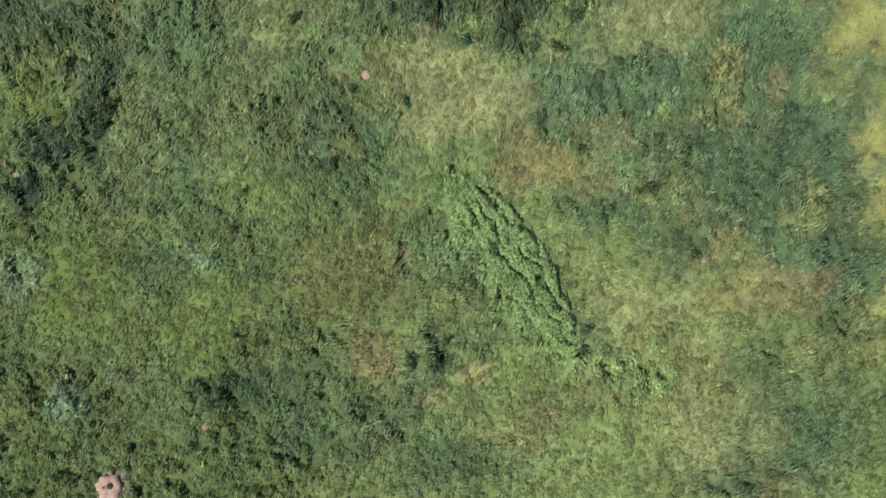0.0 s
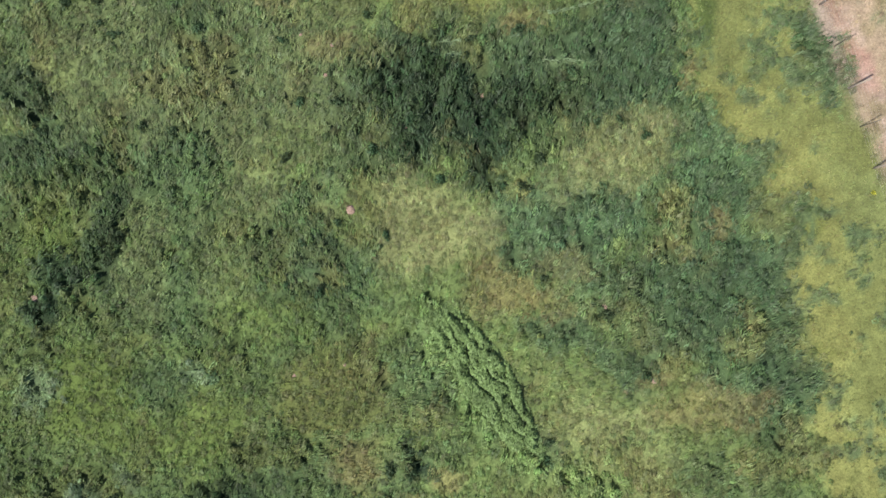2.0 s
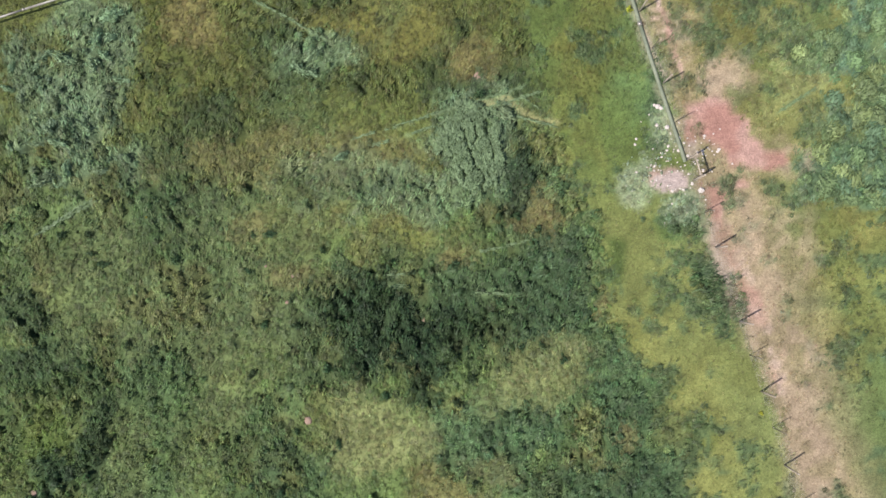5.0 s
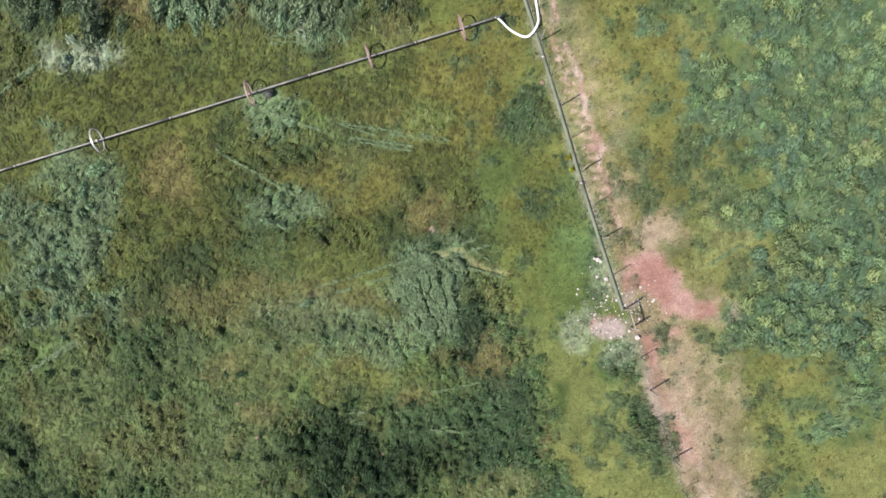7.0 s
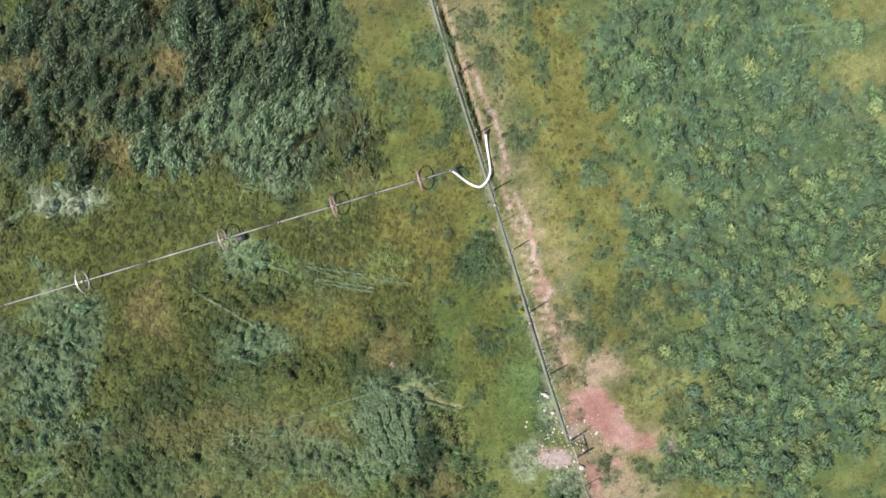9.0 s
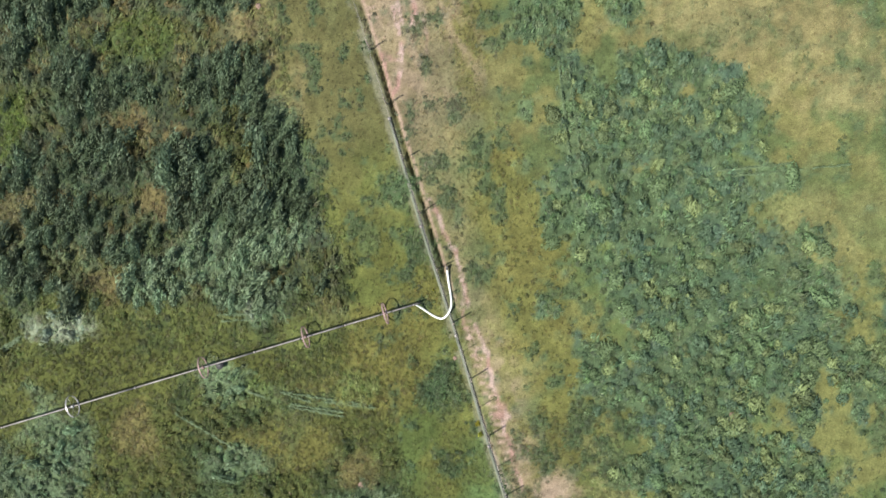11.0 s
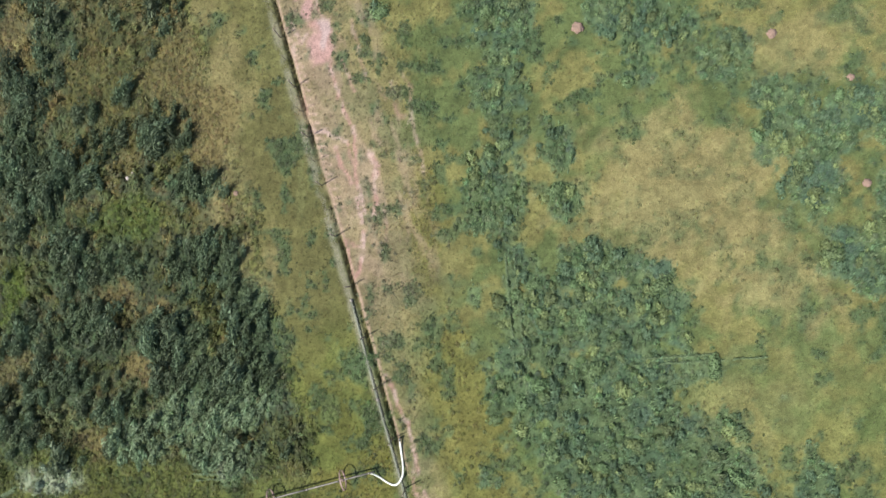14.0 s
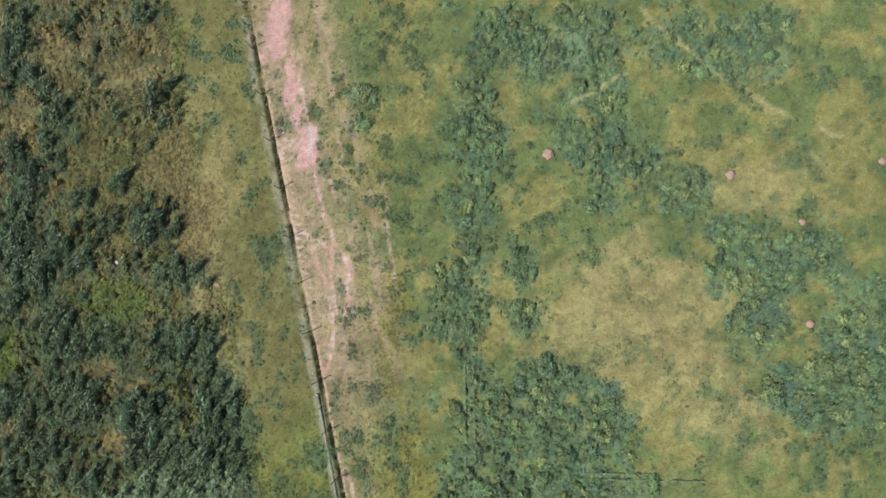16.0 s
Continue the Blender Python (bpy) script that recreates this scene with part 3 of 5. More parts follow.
def survey(x, y):
    """Colour, height of growth, density of leaves and bareness of the ground at many places."""
    rag = fbm(x, y, 3.0, 5, 4) - 0.5
    wx = x + 2.0 * (fbm(x, y, 2.6, 11, 5) - 0.5)
    wy = y + 2.0 * (fbm(x, y, 2.6, 12, 5) - 0.5)
    u = wx - fence_x(wy)                       # to the east of the fence
    colour = np.empty(x.shape + (3,))
    colour[:] = (0.094, 0.129, 0.042)
    big, mid = fbm(x, y, 9.0, 21, 4), fbm(x, y, 2.2, 22, 4)
    colour = mix(colour, (0.066, 0.104, 0.042), 0.7 * step(0.50, 0.64, big))
    colour = mix(colour, (0.112, 0.142, 0.050), 0.6 * step(0.50, 0.36, big))
    colour = mix(colour, (0.138, 0.128, 0.050), 0.5 * step(0.56, 0.70, mid))
    speck = fbm(x, y, 1.1, 36, 3)
    tall = 0.34 + 0.45 * (mid - 0.45) + 0.25 * step(0.52, 0.62, big)
    dense = np.ones(x.shape)
    colour = mix(colour, (0.064, 0.092, 0.026), 0.55 * step(-2.0, -12.0, x + 6.0 * rag) * step(18.0, 6.0, y))
    # the northern meadow: more olive, with darker blotches
    olive_mead = step(24.0, 31.0, y) * step(12.0, 8.0, x)
    colour = mix(colour, (0.082, 0.090, 0.025), 0.75 * olive_mead)
    colour = mix(colour, (0.036, 0.054, 0.020), 0.80 * olive_mead * step(0.52, 0.62, fbm(x, y, 2.4, 35, 4)))
    # the rough ground in the north-west, a thicket of tall weeds
    wild = step(-8.8, -9.8, u + 1.2 * rag) * step(46.5, 51.0, wy + 0.06 * x)
    colour = mix(colour, (0.078, 0.086, 0.028), wild)
    colour = mix(colour, (0.130, 0.104, 0.040), 0.75 * wild * step(0.50, 0.62, fbm(x, y, 3.2, 25, 3)))
    colour = mix(colour, (0.160, 0.128, 0.052), 0.80 * wild * step(76.0, 82.0, wy))
    # shade and sunlit tips put into colour: low gaps near black, taller bush paler
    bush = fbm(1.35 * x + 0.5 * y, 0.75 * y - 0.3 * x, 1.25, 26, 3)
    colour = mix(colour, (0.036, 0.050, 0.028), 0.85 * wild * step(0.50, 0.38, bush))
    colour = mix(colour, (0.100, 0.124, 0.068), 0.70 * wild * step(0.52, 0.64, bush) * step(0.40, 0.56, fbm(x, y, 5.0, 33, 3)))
    tall = mix(tall, 0.62 + 1.9 * (bush - 0.5), wild)
    # the grazed side and the mown verge
    verge = step(-8.6, -7.8, u + 2.0 * rag) * step(0.6, -0.2, u)
    field = step(-0.2, 0.6, u)
    mown = mix(np.zeros(x.shape + (3,)) + (0.100, 0.109, 0.030), (0.062, 0.085, 0.024), step(0.42, 0.60, fbm(x, y, 5.0, 27, 4)))
    mown = mix(mown, (0.122, 0.110, 0.046), 0.65 * step(52.0, 62.0, y) * step(0.36, 0.52, fbm(x, y, 3.5, 30, 4)))
    mown = mix(mown, (0.066, 0.104, 0.038), 0.8 * step(-4.5, -1.5, u + 3.0 * rag) * step(0.40, 0.58, fbm(x, y, 2.6, 29, 4)))
    mown = mix(mown, (0.150, 0.150, 0.052), 0.55 * step(30.0, 22.0, y) * step(0.34, 0.50, fbm(x, y, 3.0, 34, 3)))
    mown = mix(mown, (0.092, 0.096, 0.026), 0.55 * step(40.0, 46.0, y))
    mown = mix(mown, (0.084, 0.078, 0.032), 0.75 * step(58.0, 66.0, y))
    colour, tall = mix(colour, mown, verge), mix(tall, 0.07, verge)
    graze = mix(np.zeros(x.shape + (3,)) + (0.115, 0.118, 0.040), (0.070, 0.094, 0.032), step(0.42, 0.60, fbm(x, y, 4.0, 28, 4)))
    graze = mix(graze, mix(np.zeros(x.shape + (3,)) + (0.120, 0.116, 0.042), (0.072, 0.092, 0.034), step(0.40, 0.56, fbm(x, y, 3.0, 28, 4))), step(54.0, 64.0, y))
    graze = mix(graze, (0.178, 0.138, 0.084), step(7.5 + 5.5 * step(60.0, 68.0, y), 1.5, u + 2.0 * rag) * (0.30 + 0.65 * step(40.0, 28.0, y) + 0.48 * step(58.0, 68.0, y)))
    colour, tall = mix(colour, graze, field), mix(tall, 0.09, field)
    dense = mix(dense, 0.8, np.maximum(verge, field))
    for kind in ("moss", "olive", "tan", "lime", "teal", "dark", "deep", "straw", "rust", "lush", "pale", "vdark", "silver"):
        tone, high = GROWTH[kind]
        m = np.zeros(x.shape)
        for cx, cy, rx, ry, turn, strength in PATCHES[kind]:
            near = (np.abs(x - cx) < 2.4 * max(rx, ry)) & (np.abs(y - cy) < 2.4 * max(rx, ry))
            if near.any():
                d = ellipse(wx[near], wy[near], cx, cy, rx, ry, turn) + 1.5 * (mid[near] - 0.5) + 1.1 * rag[near]
                if kind in ("teal", "deep", "tan"):
                    d = d + 1.3 * (speck[near] - 0.5)
                m[near] = np.maximum(m[near], strength * (0.85 * step(1.6, 0.4, d) if kind == "tan" else step(1.30, 0.65, d)))
        if kind == "tan":
            dry = m
        if kind == "teal":
            m = m * np.where(field > 0.5, 0.85, np.where(x < 2.0, 0.50, 0.80))
        colour, tall = mix(colour, tone, m * 0.93), mix(tall, high * (0.75 + 0.5 * mid), m)
        dense = np.maximum(dense, m)
    tall = np.where(field > 0.5, np.minimum(tall, 0.42), tall)
    bed = field * step(0.20, 0.32, tall)
    colour = mix(colour, (0.076, 0.126, 0.076), 0.35 * bed)
    colour = mix(colour, (0.050, 0.088, 0.062), 0.60 * bed * step(0.52, 0.64, fbm(x, y, 3.0, 48, 4)))
    colour = mix(colour, (0.126, 0.160, 0.066), 0.55 * bed * step(0.54, 0.66, fbm(x, y, 1.3, 49, 3)))
    # ground below the laid mats painted dark, for the shade inside their cracks
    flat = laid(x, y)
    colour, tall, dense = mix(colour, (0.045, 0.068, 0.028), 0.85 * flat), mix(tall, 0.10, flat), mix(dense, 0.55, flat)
    # seed heads and paler tops among the tall weeds of the pasture
    crown = field * step(0.20, 0.32, tall) * step(0.46, 0.58, fbm(x, y, 1.6, 24, 3))
    colour, tall = mix(colour, (0.096, 0.142, 0.066), 0.80 * crown), tall * (0.8 + 0.5 * crown)
    # mottling from plant to plant
    mottle = fbm(x, y, 1.1, 23, 3)
    # hollows in tall growth: lower, with their shade painted into the colour
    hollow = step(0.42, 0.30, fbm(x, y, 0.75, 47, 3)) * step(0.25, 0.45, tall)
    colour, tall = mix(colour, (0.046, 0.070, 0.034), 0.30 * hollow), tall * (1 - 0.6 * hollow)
    colour = colour * (0.62 + 0.78 * mottle)[..., None]
    tall = tall * (0.65 + 0.7 * mottle)
    # dark tufts scattered over the short grass
    short = np.maximum(verge, field) * step(0.35, 0.15, tall)
    tuft = short * (1 - 0.6 * dry) * step(0.57, 0.68, fbm(x, y, 1.25, 41, 3) + 0.30 * (fbm(x, y, 5.0, 43, 2) - 0.5))
    colour, tall, dense = mix(colour, (0.050, 0.080, 0.038), 0.75 * tuft), tall + 0.16 * tuft, np.maximum(dense, tuft)
    for stretch in TRACKS:
        m = step(0.14, 0.05, along(x, y, *stretch) + 0.12 * (fbm(x, y, 0.7, 51, 2) - 0.5)) * step(0.25, 0.5, fbm(x, y, 1.6, 52, 2))
        colour, tall = mix(colour, (0.125, 0.168, 0.080), 0.70 * m), mix(tall, 0.12, m)
    for stretch in PATHS:
        m = step(0.40, 0.10, along(wx, wy, *stretch)) * step(0.2, 0.5, fbm(x, y, 2.0, 53, 2))
        colour, tall = mix(colour, (0.205, 0.190, 0.090), 0.75 * m), mix(tall, 0.05, m)
    rolled = step(1.6, 0.9, np.abs(y - 45.85 - 0.3015 * x)) * step(11.5, 10.5, x)
    tall = mix(tall, np.minimum(tall, 0.12), 0.8 * rolled)
    bare = np.zeros(x.shape)
    sx, sy = x + 1.1 * (fbm(x, y, 1.3, 61, 4) - 0.5), y + 1.1 * (fbm(x, y, 1.3, 62, 4) - 0.5)
    chalk = np.zeros(x.shape)
    for cx, cy, rx, ry, turn, strength in SOIL + CHALK:
        near = (np.abs(x - cx) < 10) & (np.abs(y - cy) < 14)
        if near.any():
            d = ellipse(sx[near], sy[near], cx, cy, rx, ry, turn) + 0.8 * (fbm(x[near], y[near], 0.9, 63, 3) - 0.5)
            bare[near] = np.maximum(bare[near], strength * step(1.15, 0.75, d))
            if (cx, cy, rx, ry, turn, strength) in CHALK:
                chalk[near] = np.maximum(chalk[near], strength * step(1.15, 0.75, d))
    rill = np.zeros(x.shape)
    ax, ay = x + 0.55 * (fbm(x, y, 1.0, 101, 3) - 0.5), y + 0.55 * (fbm(x, y, 1.0, 102, 3) - 0.5)
    gaps = fbm(x, y, 0.8, 103, 3)
    for half, strength, line in RILLS:
        for a, c in zip(line, line[1:]):
            near = (np.abs(x - 0.5 * (a[0] + c[0])) < 5) & (np.abs(y - 0.5 * (a[1] + c[1])) < 6)
            if near.any():
                d = along(ax[near], ay[near], *a, *c) + 0.30 * (gaps[near] - 0.5)
                rill[near] = np.maximum(rill[near], strength * step(half + 0.09, half - 0.06, d))
    rill = rill * step(0.26, 0.44, gaps)
    # the strip of bleached growth along the main pipe
    v = x - fence_x(y)
    strip = step(0.55, 0.25, np.abs(v + 0.55 + 0.3 * (fbm(x, y, 1.5, 67, 3) - 0.5))) * step(16.0, 20.0, y) * step(0.3, 0.5, fbm(x, y, 1.2, 68, 3))
    colour, tall = mix(colour, (0.172, 0.166, 0.112), 0.65 * strip), mix(tall, 0.05, strip)
    # the trodden line beside the fence, the lip of its ditch, and cattle steps across it
    trod = step(2.6, 0.8, np.abs(u - 1.7)) * step(0.44, 0.62, fbm(x, y, 1.5, 64, 4)) * (0.12 + 0.50 * np.maximum(step(24.0, 14.0, np.abs(y - 18)), 0.55 * step(62.0, 68.0, y)))
    trod = np.maximum(trod, 0.50 * step(5.0, 2.0, np.abs(u - 6.0)) * step(0.46, 0.60, fbm(x + 0.3 * y, 0.3 * y, 0.9, 69, 4)) * step(64.0, 70.0, y))
    lip = step(0.20, 0.08, np.abs(v - 0.46 - 0.25 * (fbm(x, y, 1.1, 65, 3) - 0.5))) * step(47.0, 51.0, y) * step(98.0, 94.0, y)
    rungs = step(0.25, 0.65, np.sin((y + 0.35 * v + 0.4 * fbm(x, y, 1.0, 77, 2)) * 2 * math.pi / 0.80)) * step(0.62, 0.40, np.abs(v - 0.80))
    rungs = rungs * np.maximum(step(35.0, 36.5, y) * step(48.0, 47.0, y), step(73.0, 74.0, y) * step(92.0, 90.0, y))
    halo = np.zeros(x.shape)
    for cx, cy, rx, ry, turn, strength in DRY:
        halo = np.maximum(halo, strength * step(1.30, 0.35, ellipse(sx, sy, cx, cy, rx, ry, turn)))
    halo = halo * step(0.36 + 0.05 * step(27.0, 24.0, y), 0.58, fbm(x, y, 0.9, 79, 4))
    bare_tan = np.maximum(np.maximum(np.maximum(0.75 * trod, halo), 0.9 * lip), 0.9 * rungs)
    red = mix(np.zeros(x.shape + (3,)) + (0.215, 0.112, 0.092), (0.262, 0.158, 0.134), step(0.40, 0.62, fbm(x, y, 2.0, 66, 4)))
    colour = mix(colour, mix(np.zeros(x.shape + (3,)) + (0.275, 0.194, 0.148), (0.330, 0.236, 0.180), rungs), bare_tan)
    red = mix(red, (0.300, 0.190, 0.170), 0.8 * step(80.0, 87.0, y))
    colour = mix(colour, mix(red, (0.300, 0.235, 0.224), chalk), bare)
    cut = mix(np.zeros(x.shape + (3,)) + (0.262, 0.158, 0.128), (0.330, 0.240, 0.205), step(0.42, 0.60, fbm(x, y, 1.1, 104, 3)))
    colour = mix(colour, cut, rill)
    bare = np.maximum(np.maximum(bare, rill), bare_tan)
    tall, dense = tall * (1 - 0.9 * bare), dense * (1 - 0.93 * bare)
    return colour, np.maximum(tall, 0.02), dense, bare


def cracks(x, y, tall):
    """Dark gaps where tall growth has been laid over by wind and rain."""
    a, b = 0.57 * x - 0.82 * y, 0.82 * x + 0.57 * y
    seam = step(0.075, 0.035, np.abs(fbm(0.45 * a, b, 0.75, 81, 3) - 0.5)) * step(0.34, 0.48, tall)
    return seam


def relief(x, y, tall, gap):
    """Height of the ground sheet, which carries the low mat of the growth."""
    d, own = cells(x + 0.5 * fbm(x, y, 0.9, 71, 2), y + 0.5 * fbm(x, y, 0.9, 72, 2), 0.95, 73)
    clump = (1 - step(0.1, 0.75, d)) * (0.35 + 0.65 * own)
    z = 0.10 * (fbm(x, y, 14.0, 74, 3) - 0.5) + tall * (0.30 * clump + 0.9 * (fbm(x, y, 1.9, 78, 3) - 0.4)) + 0.04 * (fbm(x, y, 0.6, 75, 2) - 0.5)
    z = z - 0.85 * tall * gap
    v = x - fence_x(y) - 0.12 * (fbm(x, y, 1.4, 76, 3) - 0.5)
    ditch = step(0.27, 0.10, np.abs(v - 0.16)) * (0.35 + 0.65 * step(0.36, 0.52, fbm(x, y, 1.8, 80, 3))) * (1 - 0.7 * step(70.0, 72.0, y) * step(80.5, 79.0, y)) * step(47.0, 51.0, y)
    return z - 0.60 * ditch


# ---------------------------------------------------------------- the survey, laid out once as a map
WEST, EAST, SOUTH, NORTH = -31.0, 68.0, -18.0, 116.0
CELL = 0.13
mx, my = np.arange(WEST - 6.5, EAST + 6.5, CELL), np.arange(SOUTH - 6.5, NORTH + 6.5, CELL)


def chart():
    """Colour, height, density, bareness and gaps of the growth on an even net, a band of rows at a time."""
    out = np.empty((len(my), len(mx), 7), np.float32)
    for k in range(0, len(my), 120):
        x, y = [v.ravel() for v in np.meshgrid(mx, my[k:k + 120])]
        colour, tall, dense, bare = survey(x, y)
        flat = np.column_stack([colour, tall, dense, bare, cracks(x, y, tall)])
        out[k:k + 120] = flat.reshape(-1, len(mx), 7)
    return out


CHART = chart()


def sample(x, y):
    """What the map says at many places: colour, height, density, bareness, gap."""
    fx, fy = np.clip((x - mx[0]) / CELL, 0, len(mx) - 1.001), np.clip((y - my[0]) / CELL, 0, len(my) - 1.001)
    i, j = fx.astype(int), fy.astype(int)
    u, v = (fx - i)[:, None], (fy - j)[:, None]
    c = (CHART[j, i] * (1 - u) + CHART[j, i + 1] * u) * (1 - v) + (CHART[j + 1, i] * (1 - u) + CHART[j + 1, i + 1] * u) * v
    return c[:, :3].astype(float), c[:, 3], c[:, 4], c[:, 5], c[:, 6]


# ---------------------------------------------------------------- materials
def shader(name):
    mat = bpy.data.materials.new(name)
    mat.use_nodes = True
    nodes, links = mat.node_tree.nodes, mat.node_tree.links
    return mat, nodes, links, nodes["Principled BSDF"]


def noise_node(nodes, links, size, detail=4.0, rough=0.6):
    place = nodes.new("ShaderNodeTexCoord")
    tex = nodes.new("ShaderNodeTexNoise")
    tex.inputs["Scale"].default_value = 1.0 / size
    tex.inputs["Detail"].default_value, tex.inputs["Roughness"].default_value = detail, rough
    links.new(place.outputs["Object"], tex.inputs["Vector"])
    return tex


def ranged(nodes, links, source, low, high, to_low, to_high):
    m = nodes.new("ShaderNodeMapRange")
    for key, value in (("From Min", low), ("From Max", high), ("To Min", to_low), ("To Max", to_high)):
        m.inputs[key].default_value = value
    links.new(source, m.inputs["Value"])
    return m.outputs["Result"]


def times(nodes, links, colour, value):
    m = nodes.new("ShaderNodeVectorMath")
    m.operation = "SCALE"
    links.new(colour, m.inputs[0])
    links.new(value, m.inputs["Scale"])
    return m.outputs[0]


def ground_material():
    mat, nodes, links, bsdf = shader("ground_mat")
    attr = nodes.new("ShaderNodeAttribute")
    attr.attribute_name = "cover"
    grain = noise_node(nodes, links, 0.11, 3.0, 0.7)
    blot = noise_node(nodes, links, 0.55, 3.0, 0.6)
    wide = noise_node(nodes, links, 14.0, 5.0, 0.6)
    c = times(nodes, links, attr.outputs["Color"], ranged(nodes, links, grain.outputs["Fac"], 0.3, 0.7, 0.62, 1.30))
    c = times(nodes, links, c, ranged(nodes, links, blot.outputs["Fac"], 0.3, 0.7, 0.78, 1.18))
    c = times(nodes, links, c, ranged(nodes, links, wide.outputs["Fac"], 0.3, 0.7, 0.86, 1.12))
    links.new(c, bsdf.inputs["Base Color"])
    bsdf.inputs["Roughness"].default_value = 0.95
    bsdf.inputs["Specular IOR Level"].default_value = 0.15
    bump = nodes.new("ShaderNodeBump")
    bump.inputs["Strength"].default_value, bump.inputs["Distance"].default_value = 0.9, 0.05
    links.new(grain.outputs["Fac"], bump.inputs["Height"])
    links.new(bump.outputs["Normal"], bsdf.inputs["Normal"])
    return mat


def leaf_material(name, tint=None):
    """Leaves: tinted by the growth at their place, or by one colour varied from plant to plant."""
    mat, nodes, links, bsdf = shader(name)
    if tint is None:
        attr = nodes.new("ShaderNodeAttribute")
        attr.attribute_name = "cover"
        colour = attr.outputs["Color"]
    else:
        rgb, info, geo = nodes.new("ShaderNodeRGB"), nodes.new("ShaderNodeObjectInfo"), nodes.new("ShaderNodeNewGeometry")
        rgb.outputs[0].default_value = (*tint, 1)
        hue = nodes.new("ShaderNodeHueSaturation")
        links.new(ranged(nodes, links, info.outputs["Random"], 0, 1, 0.475, 0.525), hue.inputs["Hue"])
        links.new(ranged(nodes, links, info.outputs["Random"], 0, 1, 0.78, 1.20), hue.inputs["Value"])
        links.new(rgb.outputs[0], hue.inputs["Color"])
        colour = times(nodes, links, hue.outputs[0], ranged(nodes, links, geo.outputs["Random Per Island"], 0, 1, 0.7, 1.25))
    links.new(colour, bsdf.inputs["Base Color"])
    bsdf.inputs["Roughness"].default_value = 0.55
    bsdf.inputs["Specular IOR Level"].default_value = 0.2
    through_leaf = nodes.new("ShaderNodeBsdfTranslucent")
    links.new(colour, through_leaf.inputs["Color"])
    both = nodes.new("ShaderNodeMixShader")
    both.inputs[0].default_value = 0.30
    links.new(bsdf.outputs[0], both.inputs[1])
    links.new(through_leaf.outputs[0], both.inputs[2])
    links.new(both.outputs[0], nodes["Material Output"].inputs["Surface"])
    return mat


def plain_material(name, light, shade, size, rough=0.7, metal=0.0, bump_by=0.0):
    mat, nodes, links, bsdf = shader(name)
    coarse, fine = noise_node(nodes, links, size, 5.0, 0.65), noise_node(nodes, links, size * 0.15, 3.0, 0.6)
    ramp = nodes.new("ShaderNodeMix")
    ramp.data_type = "RGBA"
    ramp.inputs[6].default_value, ramp.inputs[7].default_value = (*shade, 1), (*light, 1)
    links.new(ranged(nodes, links, coarse.outputs["Fac"], 0.35, 0.65, 0, 1), ramp.inputs[0])
    links.new(times(nodes, links, ramp.outputs[2], ranged(nodes, links, fine.outputs["Fac"], 0.3, 0.7, 0.8, 1.15)), bsdf.inputs["Base Color"])
    bsdf.inputs["Roughness"].default_value, bsdf.inputs["Metallic"].default_value = rough, metal
    if bump_by:
        bump = nodes.new("ShaderNodeBump")
        bump.inputs["Distance"].default_value = bump_by
        links.new(fine.outputs["Fac"], bump.inputs["Height"])
        links.new(bump.outputs["Normal"], bsdf.inputs["Normal"])
    return mat


GROUND = ground_material()
LEAF = leaf_material("leaf_mat")
WEED_DEEP = leaf_material("weed_deep_mat", (0.116, 0.154, 0.090))
WEED_DARK = leaf_material("weed_dark_mat", (0.046, 0.076, 0.034))
WEED_PALE = leaf_material("weed_pale_mat", (0.190, 0.255, 0.145))
WEED_TEAL = leaf_material("weed_teal_mat", (0.138, 0.190, 0.088))
WEED_SILVER = leaf_material("weed_silver_mat", (0.265, 0.310, 0.220))
FLOWER = leaf_material("flower_mat", (0.300, 0.275, 0.040))
ALUMINIUM = plain_material("aluminium_mat", (0.215, 0.195, 0.180), (0.135, 0.118, 0.108), 0.6, 0.55, 0.3)
RIM_BRIGHT = plain_material("bright_rim_mat", (0.38, 0.36, 0.34), (0.27, 0.25, 0.23), 0.4, 0.45, 0.4)
RIM_RED = plain_material("red_rim_mat", (0.29, 0.19, 0.175), (0.19, 0.125, 0.11), 0.4, 0.6, 0.2)
RUBBER_DARK = plain_material("dark_fitting_mat", (0.06, 0.055, 0.05), (0.03, 0.03, 0.03), 0.3, 0.6)
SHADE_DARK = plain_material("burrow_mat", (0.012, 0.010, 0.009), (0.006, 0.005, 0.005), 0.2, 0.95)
HOSE = plain_material("hose_mat", (0.78, 0.78, 0.70), (0.62, 0.62, 0.55), 0.5, 0.55)
OLD_WOOD = plain_material("old_wood_mat", (0.31, 0.25, 0.20), (0.20, 0.155, 0.125), 0.3, 0.85, 0.0, 0.01)
STEEL_POST = plain_material("steel_post_mat", (0.12, 0.10, 0.07), (0.07, 0.06, 0.05), 0.3, 0.7, 0.3)
WIRE = plain_material("wire_mat", (0.30, 0.28, 0.26), (0.20, 0.17, 0.15), 0.5, 0.5, 0.7)
MAIN_PIPE = plain_material("main_pipe_mat", (0.145, 0.152, 0.108), (0.090, 0.100, 0.068), 1.6, 0.85, 0.0, 0.004)
EARTH = plain_material("earth_mat", (0.27, 0.175, 0.135), (0.17, 0.115, 0.085), 0.25, 0.95, 0.0, 0.03)
PALE_STONE = plain_material("pale_stone_mat", (0.46, 0.40, 0.37), (0.33, 0.27, 0.25), 0.2, 0.9, 0.0, 0.02)


# ---------------------------------------------------------------- mesh helpers
def thing(name, label, category, group="", kind="", at=(0, 0, 0)):
    ob = tagged(new(name), label, category, group, kind)
    ob.location = at
    return ob


